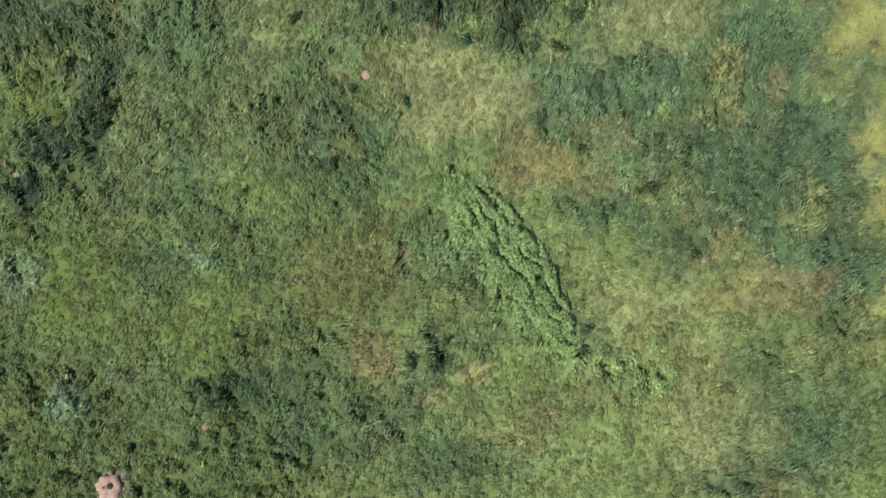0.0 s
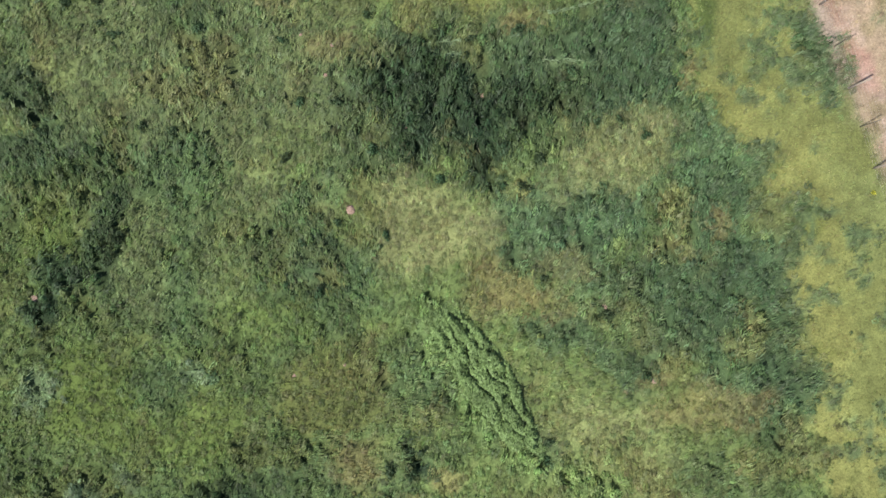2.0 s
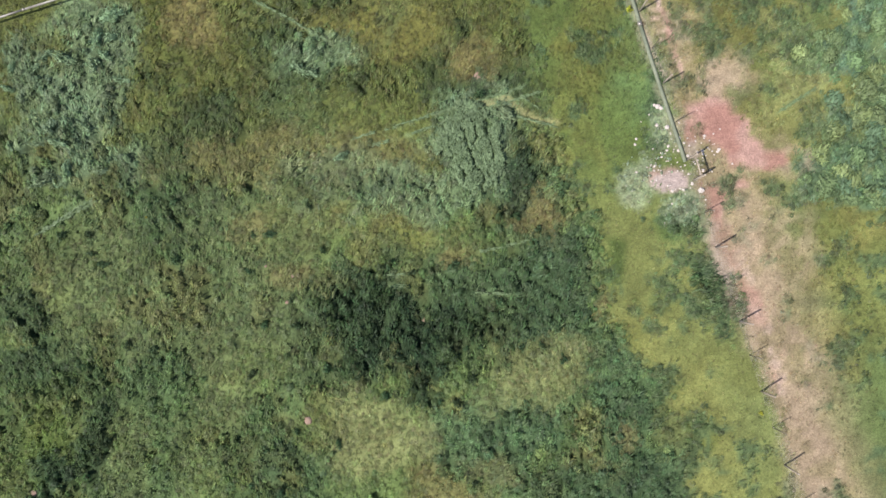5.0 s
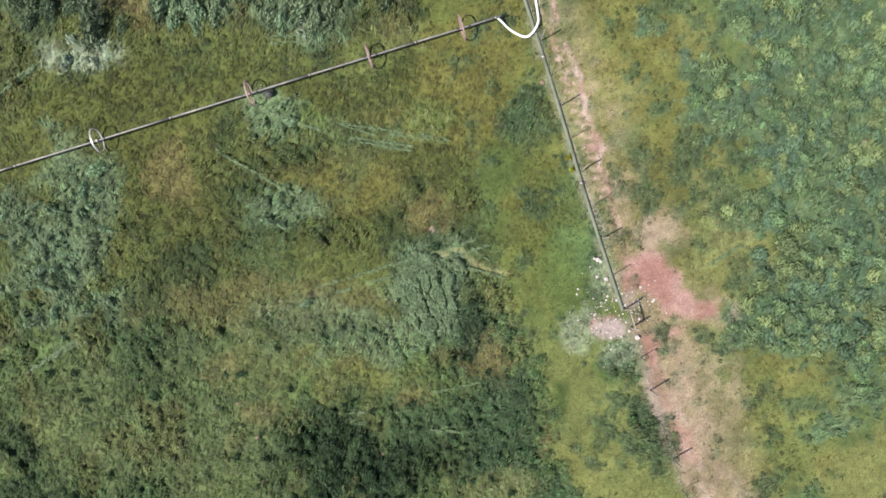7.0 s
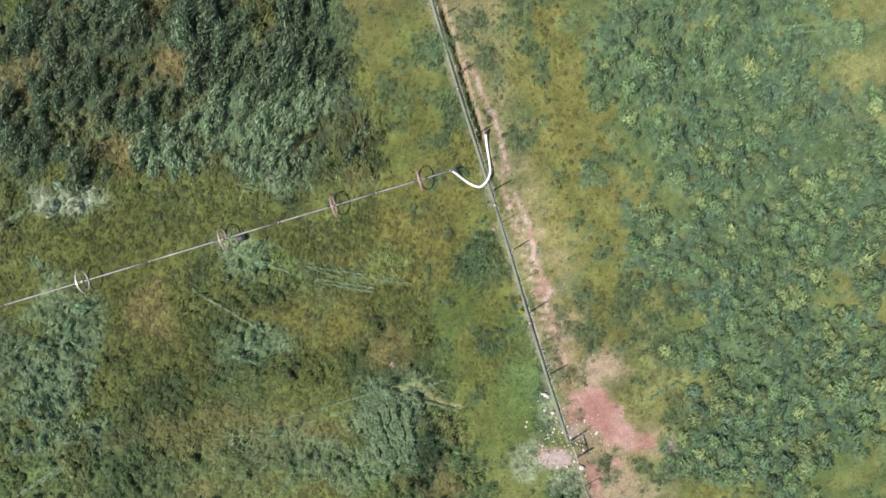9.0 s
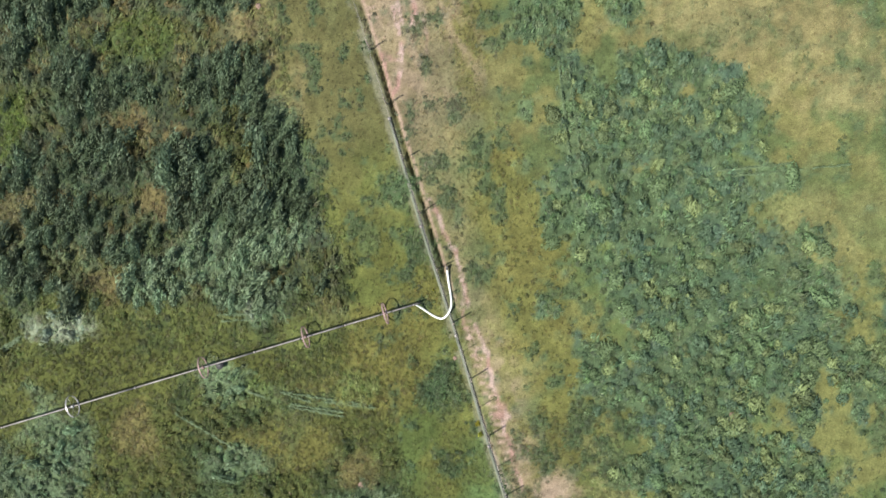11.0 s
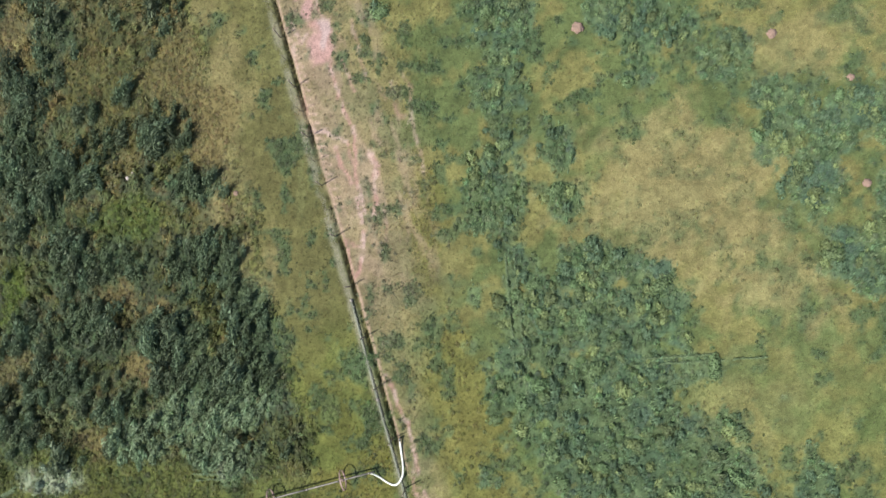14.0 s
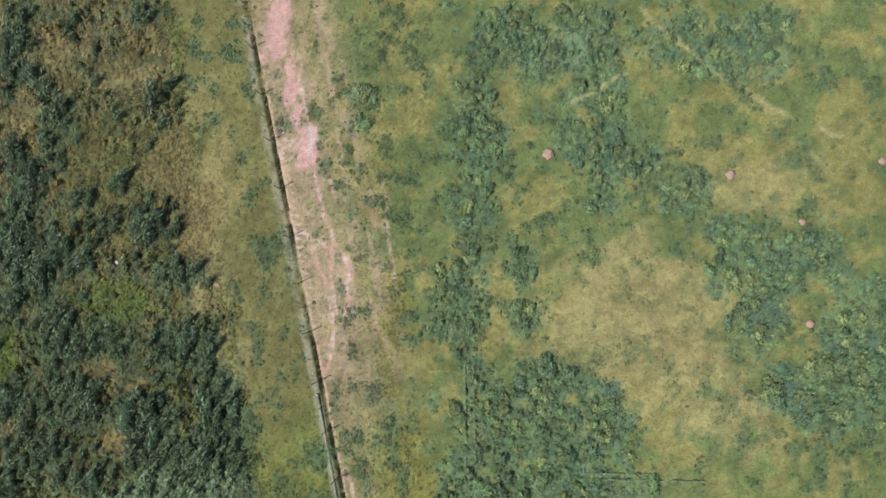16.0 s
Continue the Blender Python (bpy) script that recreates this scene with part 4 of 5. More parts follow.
def part(name, bm, material, parent, label=""):
    mesh = bpy.data.meshes.new(name)
    bm.to_mesh(mesh)
    bm.free()
    mesh.materials.append(material)
    ob = tagged(new(name, mesh), label)
    ob.parent = parent
    return ob


def tube(bm, points, radius, sides=8, caps=True):
    points = [Vector(p) for p in points]
    rings, side = [], None
    for n, p in enumerate(points):
        way = (points[min(n + 1, len(points) - 1)] - points[max(n - 1, 0)]).normalized()
        side = way.orthogonal().normalized() if side is None else (side - way * side.dot(way)).normalized()
        other = way.cross(side)
        r = radius[n] if isinstance(radius, (list, tuple)) else radius
        rings.append([bm.verts.new(p + r * (math.cos(a) * side + math.sin(a) * other)) for a in (2 * math.pi * k / sides for k in range(sides))])
    for low, high in zip(rings, rings[1:]):
        for k in range(sides):
            bm.faces.new((low[k], low[(k + 1) % sides], high[(k + 1) % sides], high[k])).smooth = True
    if caps:
        bm.faces.new(rings[0][::-1])
        bm.faces.new(rings[-1])
    return bm


def sheet_mesh(name, verts, loops, sides, colours=None, domain="FACE"):
    """A mesh of equal polygons straight from arrays."""
    mesh = bpy.data.meshes.new(name)
    faces = len(loops) // sides
    mesh.vertices.add(len(verts))
    mesh.vertices.foreach_set("co", np.ascontiguousarray(verts, np.float32).ravel())
    mesh.loops.add(len(loops))
    mesh.loops.foreach_set("vertex_index", np.ascontiguousarray(loops, np.int32))
    mesh.polygons.add(faces)
    mesh.polygons.foreach_set("loop_start", np.arange(0, faces * sides, sides, dtype=np.int32))
    if colours is not None:
        layer = mesh.attributes.new("cover", "FLOAT_COLOR", domain)
        layer.data.foreach_set("color", np.c_[colours, np.ones(len(colours))].astype(np.float32).ravel())
    mesh.update(calc_edges=True)
    return mesh


# ---------------------------------------------------------------- the ground
GRID = 0.29


def spread(low, high, close):
    fine = np.r_[np.arange(low, -3.0, GRID), np.arange(-3.0, 20.0, close), np.arange(20.0, high + 1e-6, GRID)]
    out = np.array([0.5, 1.2, 2.5, 5, 9, 16, 28, 50, 90, 160, 300, 560, 1000, 1800, 2600.0])
    return np.r_[low - out[::-1], fine, fine[-1] + out]


gx, gy = spread(WEST, EAST, 0.5 * GRID), spread(SOUTH, NORTH, GRID)
XX, YY = np.meshgrid(gx, gy)
xx, yy = XX.ravel(), YY.ravel()
cover, tall, dense, bare, gaps = sample(xx, yy)
cover = cover * (1 - 0.42 * step(0.20, 0.50, tall))[:, None]           # ground darkened below tall growth: shade between stems put into its colour
zz = relief(xx, yy, tall, gaps)
outer = np.maximum(step(0.0, 6.0, np.maximum(WEST - xx, xx - EAST)), step(0.0, 6.0, np.maximum(SOUTH - yy, yy - NORTH)))
cover, zz = mix(cover, (0.064, 0.078, 0.029), outer), mix(zz, 0.0, outer)
nx, ny = len(gx), len(gy)
corner = (np.arange(ny - 1)[:, None] * nx + np.arange(nx - 1)[None]).ravel()
quads = np.stack([corner, corner + 1, corner + nx + 1, corner + nx], 1).ravel()
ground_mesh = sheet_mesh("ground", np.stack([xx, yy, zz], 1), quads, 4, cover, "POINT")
ground_mesh.polygons.foreach_set("use_smooth", np.ones(len(corner), bool))
ground_mesh.materials.append(GROUND)
tagged(new("ground", ground_mesh), "uneven green and tan pasture with bare pink soil beside the fence", "ground", kind="structure")
ZGRID = zz.reshape(ny, nx)


def ground_z(x, y):
    """Height of the sheet at places in the fine stretch."""
    x, y = np.asarray(x, float), np.asarray(y, float)
    i = np.clip(np.searchsorted(gx, x) - 1, 0, nx - 2)
    j = np.clip(np.searchsorted(gy, y) - 1, 0, ny - 2)
    u, v = (x - gx[i]) / (gx[i + 1] - gx[i]), (y - gy[j]) / (gy[j + 1] - gy[j])
    return (ZGRID[j, i] * (1 - u) + ZGRID[j, i + 1] * u) * (1 - v) + (ZGRID[j + 1, i] * (1 - u) + ZGRID[j + 1, i + 1] * u) * v


# ---------------------------------------------------------------- growth: tufts of blades and low domes of leaves
def flow(x, y):
    """The way in which wind has combed the growth, as an angle."""
    return radians(70) + 2.0 * (fbm(x, y, 7.0, 201, 3) - 0.5)


def dome_leaves(rng, owner, cx, cy, cz, r, h, leaf, level=0.0, inner=0.72, comb=None, lean=0.0):
    """Corner points of one leaf triangle for each entry of owner, laid over the dome of its plant, leaves combed one way."""
    n = len(owner)
    turn, fall = rng.uniform(0, 2 * math.pi, n), np.arccos(rng.uniform(-0.05, 1.0, n))
    shell = 1.08 - (1.08 - inner) * rng.random(n) ** (1.0 if inner > 0.7 else 2.0)
    out = np.stack([np.sin(fall) * np.cos(turn), np.sin(fall) * np.sin(turn), np.cos(fall)], 1)
    rr, hh = r[owner] * shell, h[owner] * shell
    comb = np.zeros(len(cx)) if comb is None else comb
    wind = np.stack([np.cos(comb[owner]), np.sin(comb[owner]), np.full(n, 0.25)], 1)
    mid = np.stack([cx[owner] + out[:, 0] * rr, cy[owner] + out[:, 1] * rr, cz[owner] + out[:, 2] * hh], 1)
    mid[:, :2] += wind[:, :2] * (lean * out[:, 2] * hh)[:, None]
    face = out * np.stack([1 / r[owner], 1 / r[owner], 1 / h[owner]], 1)
    face = face / np.linalg.norm(face, axis=1, keepdims=True) + rng.normal(0, 0.38, (n, 3))
    face[:, 2] += level
    face /= np.linalg.norm(face, axis=1, keepdims=True)
    way = (1.6 if lean else 0.0) * wind + 0.5 * out + rng.normal(0, 0.6, (n, 3))
    way -= face * np.sum(way * face, axis=1, keepdims=True)
    way /= np.linalg.norm(way, axis=1, keepdims=True) + 1e-9
    across = np.cross(face, way)
    size = leaf[owner] * rng.uniform(0.7, 1.5, n)
    wide = size * rng.uniform(0.17, 0.32, n)
    verts = np.empty((n, 3, 3))
    verts[:, 0] = mid - way * (0.45 * size)[:, None] - across * wide[:, None]
    verts[:, 1] = mid - way * (0.45 * size)[:, None] + across * wide[:, None]
    verts[:, 2] = mid + way * (0.85 * size)[:, None]
    return verts


def east_edge(y):
    return np.minimum(33.0 + 0.62 * y, 67.0)


def streaks(x, y):
    """Light and dark wisps drawn out along the way that the growth leans."""
    c, s = math.cos(radians(70)), math.sin(radians(70))
    a, b = c * x + s * y, c * y - s * x
    return 0.54 + 0.92 * fbm(0.42 * a, b + 0.5 * fbm(x, y, 2.0, 206, 2), 0.30, 205, 2)


def growth(name, label, west, east, south, north, per_metre, tufts, blades, fine, seed):
    """All the plants of a stretch of ground: uneven domes of leaves, and tufts of blades combed by the wind."""
    rng = np.random.default_rng(seed)
    count = int((east - west) * (north - south) * per_metre)
    x, y = rng.uniform(west, east, count), rng.uniform(south, north, count)
    inside = x < east_edge(y)
    x, y = x[inside], y[inside]
    gap = sample(x, y)[4]
    colour, tall, dense, bare, _ = sample(x + rng.normal(0, 0.30, len(x)), y + rng.normal(0, 0.30, len(x)))
    wild = step(0.40, 0.70, tall)
    usual = 0.12 + 0.26 * tall
    r = usual * rng.uniform(0.6, 1.5, len(x))
    h = tall * rng.uniform(0.5, 1.35, len(x)) * (0.50 + 0.55 * wild) + 0.015
    wanted = np.clip(0.72 / (math.pi * usual ** 2), 0, per_metre) / per_metre
    keep = rng.random(len(x)) < wanted * dense * (1 - 0.9 * bare) * (1 - 0.97 * gap) * step(0.05, 0.22, tall)
    x, y, r, h, colour, tall, wild = x[keep], y[keep], r[keep], h[keep], colour[keep], tall[keep], wild[keep]
    leaf = fine * (0.11 + 0.15 * tall)
    leaves = np.clip(0.62 * (math.pi * r * (r + 1.2 * h)) / (0.30 * leaf * leaf), 4, 60).astype(int)
    owner = np.repeat(np.arange(len(x)), leaves)
    verts = dome_leaves(rng, owner, x, y, ground_z(x, y) - 0.03, r, h, leaf, (0.75 - 0.5 * wild)[owner], 0.72, flow(x, y), 0.45)
    own = colour * rng.uniform(0.80, 1.22, (len(x), 1)) * streaks(x, y)[:, None] * (1 + rng.uniform(-0.09, 0.09, (len(x), 3)))
    tint = own[owner] * rng.uniform(0.70, 1.32, (len(owner), 1))
    # tufts of blades
    n = int((east - west) * (north - south) * tufts)
    x, y = rng.uniform(west, east, n), rng.uniform(south, north, n)
    gap = sample(x, y)[4]
    colour, tall, dense, bare, _ = sample(x + rng.normal(0, 0.22, n), y + rng.normal(0, 0.22, n))
    keep = (rng.random(n) < dense * (1 - 0.95 * gap)) & (x < east_edge(y))
    x, y, colour, tall = x[keep], y[keep], colour[keep], tall[keep]
    own = colour * rng.uniform(0.72, 1.36, (len(x), 1)) * streaks(x, y)[:, None] * (1 + rng.uniform(-0.10, 0.10, (len(x), 3)))
    heading, long = flow(x, y) + rng.normal(0, 0.35, len(x)), fine * (0.15 + 0.52 * np.minimum(tall, 0.6)) * rng.uniform(0.7, 1.4, len(x))
    floor_z = ground_z(x, y) - 0.02 + 0.30 * tall * rng.random(len(x))
    owner = np.repeat(np.arange(len(x)), blades)
    n = len(owner)
    turn, lift = heading[owner] + rng.normal(0, 0.30, n), np.radians(rng.uniform(10, 48, n))
    size = long[owner] * rng.uniform(0.6, 1.25, n)
    wide = np.maximum(size * rng.uniform(0.07, 0.13, n), 0.014)
    way = np.stack([np.cos(turn) * np.cos(lift), np.sin(turn) * np.cos(lift), np.sin(lift)], 1)
    across = np.stack([-np.sin(turn), np.cos(turn), rng.uniform(-0.4, 0.4, n)], 1) * wide[:, None]
    loose = 0.03 + 0.12 * tall[owner]
    base = np.stack([x[owner] + rng.normal(0, 1, n) * loose, y[owner] + rng.normal(0, 1, n) * loose, floor_z[owner]], 1)
    verts = np.concatenate([verts, np.stack([base - across, base + across, base + way * size[:, None]], 1)])
    tint = np.concatenate([tint, own[owner] * rng.uniform(0.80, 1.22, (n, 1))])
    mesh = sheet_mesh(name, verts.reshape(-1, 3), np.arange(3 * len(verts)), 3, tint)
    mesh.materials.append(LEAF)
    return tagged(new(name, mesh), label, "grass", kind="stuff")


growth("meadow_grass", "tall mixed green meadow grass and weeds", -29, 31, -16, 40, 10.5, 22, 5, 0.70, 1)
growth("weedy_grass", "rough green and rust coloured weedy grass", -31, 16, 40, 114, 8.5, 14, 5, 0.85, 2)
growth("pasture_grass", "short grazed dry and green pasture grass", 10, 67, 10, 114, 4.6, 12, 4, 0.80, 3)


def swaths(label, place, tone, ridge, seed):
    """Lush growth laid over in a rough mat, split by dark winding cracks."""
    cx, cy, wide, long, turn = place
    rng = np.random.default_rng(seed)
    c, s = math.cos(radians(turn)), math.sin(radians(turn))
    n = int(4.4 * wide * long * 330)
    b, a = rng.uniform(-1.1 * wide, 1.1 * wide, n), rng.uniform(-1.1 * long, 1.1 * long, n)
    edge = np.hypot(b / wide, a / long) + 0.45 * (fbm(a + 50, b, 1.1, 215 + seed, 3) - 0.5)
    wind = (b + 2.0 * (fbm(0.7 * a, b, 1.1, 213 + seed, 3) - 0.5)) / ridge % 1.0 - 0.5
    crack = np.abs(wind) * ridge + 1.1 * np.maximum(0.0, 0.54 - fbm(0.8 * a, 2 * b, 0.8, 211 + seed, 3))
    keep = (edge < 1) & (crack > 0.055)
    a, b, edge, wind, crack = a[keep], b[keep], edge[keep], wind[keep], crack[keep]
    n = len(a)
    x, y = cx + c * b - s * a, cy + s * b + c * a
    swell = (0.55 + 0.8 * fbm(a, b, 0.9, 212 + seed, 3)) * step(1.0, 0.80, edge)
    z = ground_z(x, y) + 0.06 + (0.22 + 0.36 * step(0.03, 0.24, crack)) * swell * rng.uniform(0.8, 1.05, n)
    tilt = np.sign(wind) * -0.9 * step(0.28, 0.06, crack)
    face = np.stack([c * tilt, s * tilt, np.full(n, 1.0)], 1) + rng.normal(0, 0.42, (n, 3))
    face /= np.linalg.norm(face, axis=1, keepdims=True)
    way = np.stack([np.full(n, 0.3 - 0.3 * s), np.full(n, 0.7 + 0.3 * c), np.full(n, 0.1)], 1) + rng.normal(0, 0.5, (n, 3))
    way -= face * np.sum(way * face, axis=1, keepdims=True)
    way /= np.linalg.norm(way, axis=1, keepdims=True)
    beside, size, mid = np.cross(face, way), rng.uniform(0.10, 0.20, n)[:, None], np.stack([x, y, z], 1)
    verts = np.stack([mid - 0.4 * size * way - 0.28 * size * beside, mid - 0.4 * size * way + 0.28 * size * beside, mid + 0.9 * size * way], 1)
    tint = np.asarray(tone) * (0.70 + 0.6 * fbm(x, y, 0.9, 214, 2))[:, None] * rng.uniform(0.70, 1.30, (n, 1))
    mesh = sheet_mesh("laid_grass", verts.reshape(-1, 3), np.arange(3 * n), 3, tint)
    mesh.materials.append(LEAF)
    return tagged(new("laid_grass", mesh), label, "grass", kind="stuff")


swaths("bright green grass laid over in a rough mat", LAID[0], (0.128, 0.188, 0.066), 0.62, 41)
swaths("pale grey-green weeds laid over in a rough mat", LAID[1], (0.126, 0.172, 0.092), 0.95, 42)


def pressed_stems():
    """Pale stems laid flat along the wheel tracks, on top of the growth."""
    rng = np.random.default_rng(5)
    bits, tones = [], []
    for x0, y0, x1, y1 in TRACKS:
        length = math.hypot(x1 - x0, y1 - y0)
        way = np.array([(x1 - x0) / length, (y1 - y0) / length])
        n = int(length * 24)
        t, off = rng.uniform(0, length, n), rng.normal(0, 0.045, n)
        x, y = x0 + way[0] * t - way[1] * off, y0 + way[1] * t + way[0] * off
        keep = fbm(x, y, 1.7, 52, 3) > 0.40
        x, y = x[keep] + 0.12 * (fbm(x[keep], y[keep], 2.0, 54, 2) - 0.5), y[keep]
        n = len(x)
        turn = math.atan2(way[1], way[0]) + rng.normal(0, 0.22, n)
        size, wide = rng.uniform(0.18, 0.45, n), rng.uniform(0.018, 0.04, n)
        z = ground_z(x, y) + rng.uniform(0.10, 0.27, n)
        ahead = np.stack([np.cos(turn), np.sin(turn), rng.normal(0, 0.12, n)], 1) * size[:, None]
        across = np.stack([-np.sin(turn), np.cos(turn), rng.normal(0, 0.3, n)], 1) * wide[:, None]
        base = np.stack([x, y, z], 1)
        bits.append(np.stack([base - across, base + across, base + ahead], 1))
        tones.append(np.array((0.124, 0.168, 0.086)) * rng.uniform(0.7, 1.3, (n, 1)))
    verts, tones = np.concatenate(bits), np.concatenate(tones)
    mesh = sheet_mesh("pressed_grass", verts.reshape(-1, 3), np.arange(3 * len(verts)), 3, tones)
    mesh.materials.append(LEAF)
    return tagged(new("pressed_grass", mesh), "pale flattened grass stems along old wheel tracks", "grass", kind="stuff")


pressed_stems()


# ---------------------------------------------------------------- weeds that stand out one by one
def weed_leaves(leaves, r, h, leaf, seed, long=1.0):
    """The leaves of a bushy weed: lobes that spring from one root, drawn out and leaning along its own y."""
    rng = np.random.default_rng(seed)
    lobes = 11
    a, d = rng.uniform(0, 2 * math.pi, lobes), rng.uniform(0.12, 0.44, lobes) * r
    d[0] = 0
    lr, lh = r * rng.uniform(0.22, 0.40, lobes), h * rng.uniform(0.45, 1.0, lobes)
    pull = 1 + 0.55 * (long - 1)                      # plumes lie longer than wide
    owner = rng.integers(0, lobes, leaves)
    verts = dome_leaves(rng, owner, d * np.cos(a), long / pull * d * np.sin(a), np.zeros(lobes), lr, lh, np.full(lobes, leaf), 0.0, 0.20, np.full(lobes, math.pi / 2), 0.35 * (long - 0.4))
    verts[:, :, 2], verts[:, :, 1] = np.maximum(verts[:, :, 2], -0.02), verts[:, :, 1] * pull
    return verts


def lump_leaves(leaves, r, h, leaf, seed):
    """A low rounded weed: a few close domes with a tight skin of leaves."""
    rng = np.random.default_rng(seed)
    a, d = rng.uniform(0, 2 * math.pi, 3), np.array((0.0, 0.30, 0.36)) * r
    lr, lh = r * rng.uniform(0.55, 0.80, 3), h * rng.uniform(0.65, 1.0, 3)
    owner = rng.choice(3, leaves, p=lr ** 2 / np.sum(lr ** 2))
    verts = dome_leaves(rng, owner, d * np.cos(a), d * np.sin(a), np.zeros(3), lr, lh, np.full(3, leaf), 0.0, 0.80, np.full(3, math.pi / 2), 0.3)
    verts[:, :, 2] = np.maximum(verts[:, :, 2], -0.02)
    return verts


def weed_mesh(name, leaves, r, h, leaf, material, seed, long=1.0, lump=False):
    verts = lump_leaves(leaves, r, h, leaf, seed) if lump else weed_leaves(leaves, r, h, leaf, seed, long)
    mesh = sheet_mesh(name, verts.reshape(-1, 3), np.arange(3 * len(verts)), 3)
    mesh.materials.append(material)
    return mesh


def plant(name, mesh, x, y, label, category, group, size=1.0, turn=0.0, sink=0.04, stretch=1.0):
    ob = tagged(new(name, mesh), label, category, group)
    ob.location = (x, y, float(ground_z(x, y)) - sink)
    ob.rotation_euler = (0, 0, turn)
    ob.scale = (size * stretch, size, size * (0.6 + 0.4 * stretch))
    return ob


deep_weeds = [weed_mesh("thicket_weed", 600, 0.80, 1.45, 0.15, WEED_DEEP, 100 + k, 2.0) for k in range(6)]
pale_weeds = [weed_mesh("pale_weed", 560, 0.85, 1.20, 0.16, WEED_PALE, 120 + k, 2.0) for k in range(4)]
dark_weeds = [weed_mesh("dark_weed", 320, 0.70, 0.80, 0.14, WEED_DARK, 110 + k, 1.4) for k in range(4)]
teal_weeds = [weed_mesh("pasture_weed", 330, 0.72, 0.60, 0.15, WEED_TEAL, 140 + k, 1.0, True) for k in range(5)]
silver_weeds = [weed_mesh("silver_weed", 420, 0.75, 0.7, 0.15, WEED_SILVER, 160 + k, 1.2) for k in range(3)]


def clumps(name, label, shapes, places, tones, seed, sizes):
    """Many weeds too close to pick apart, as one growth: shapes are leaf arrays, tones one colour a weed."""
    rng = np.random.default_rng(seed)
    bits, tints = [], []
    for (x, y), tone in zip(places, tones):
        v, t, s = shapes[rng.integers(len(shapes))], rng.normal(-0.40, 0.25), rng.uniform(*sizes)
        c, q = math.cos(t) * s, math.sin(t) * s
        bits.append(np.stack([x + c * v[..., 0] - q * v[..., 1], y + q * v[..., 0] + c * v[..., 1], float(ground_z(x, y)) - 0.04 + s * v[..., 2]], 2))
        tints.append(np.asarray(tone) * rng.uniform(0.7, 1.3) * rng.uniform(0.75, 1.25, (len(v), 1)))
    mesh = sheet_mesh(name, np.concatenate(bits).reshape(-1, 3), np.arange(3 * sum(len(b) for b in bits)), 3, np.concatenate(tints))
    mesh.materials.append(LEAF)
    return tagged(new(name, mesh), label, "weed", kind="stuff")


def near_any(kind, x, y):
    return max([s * max(0.0, 1.25 - float(ellipse(np.float64(x), np.float64(y), cx, cy, rx, ry, turn))) for cx, cy, rx, ry, turn, s in PATCHES[kind]])


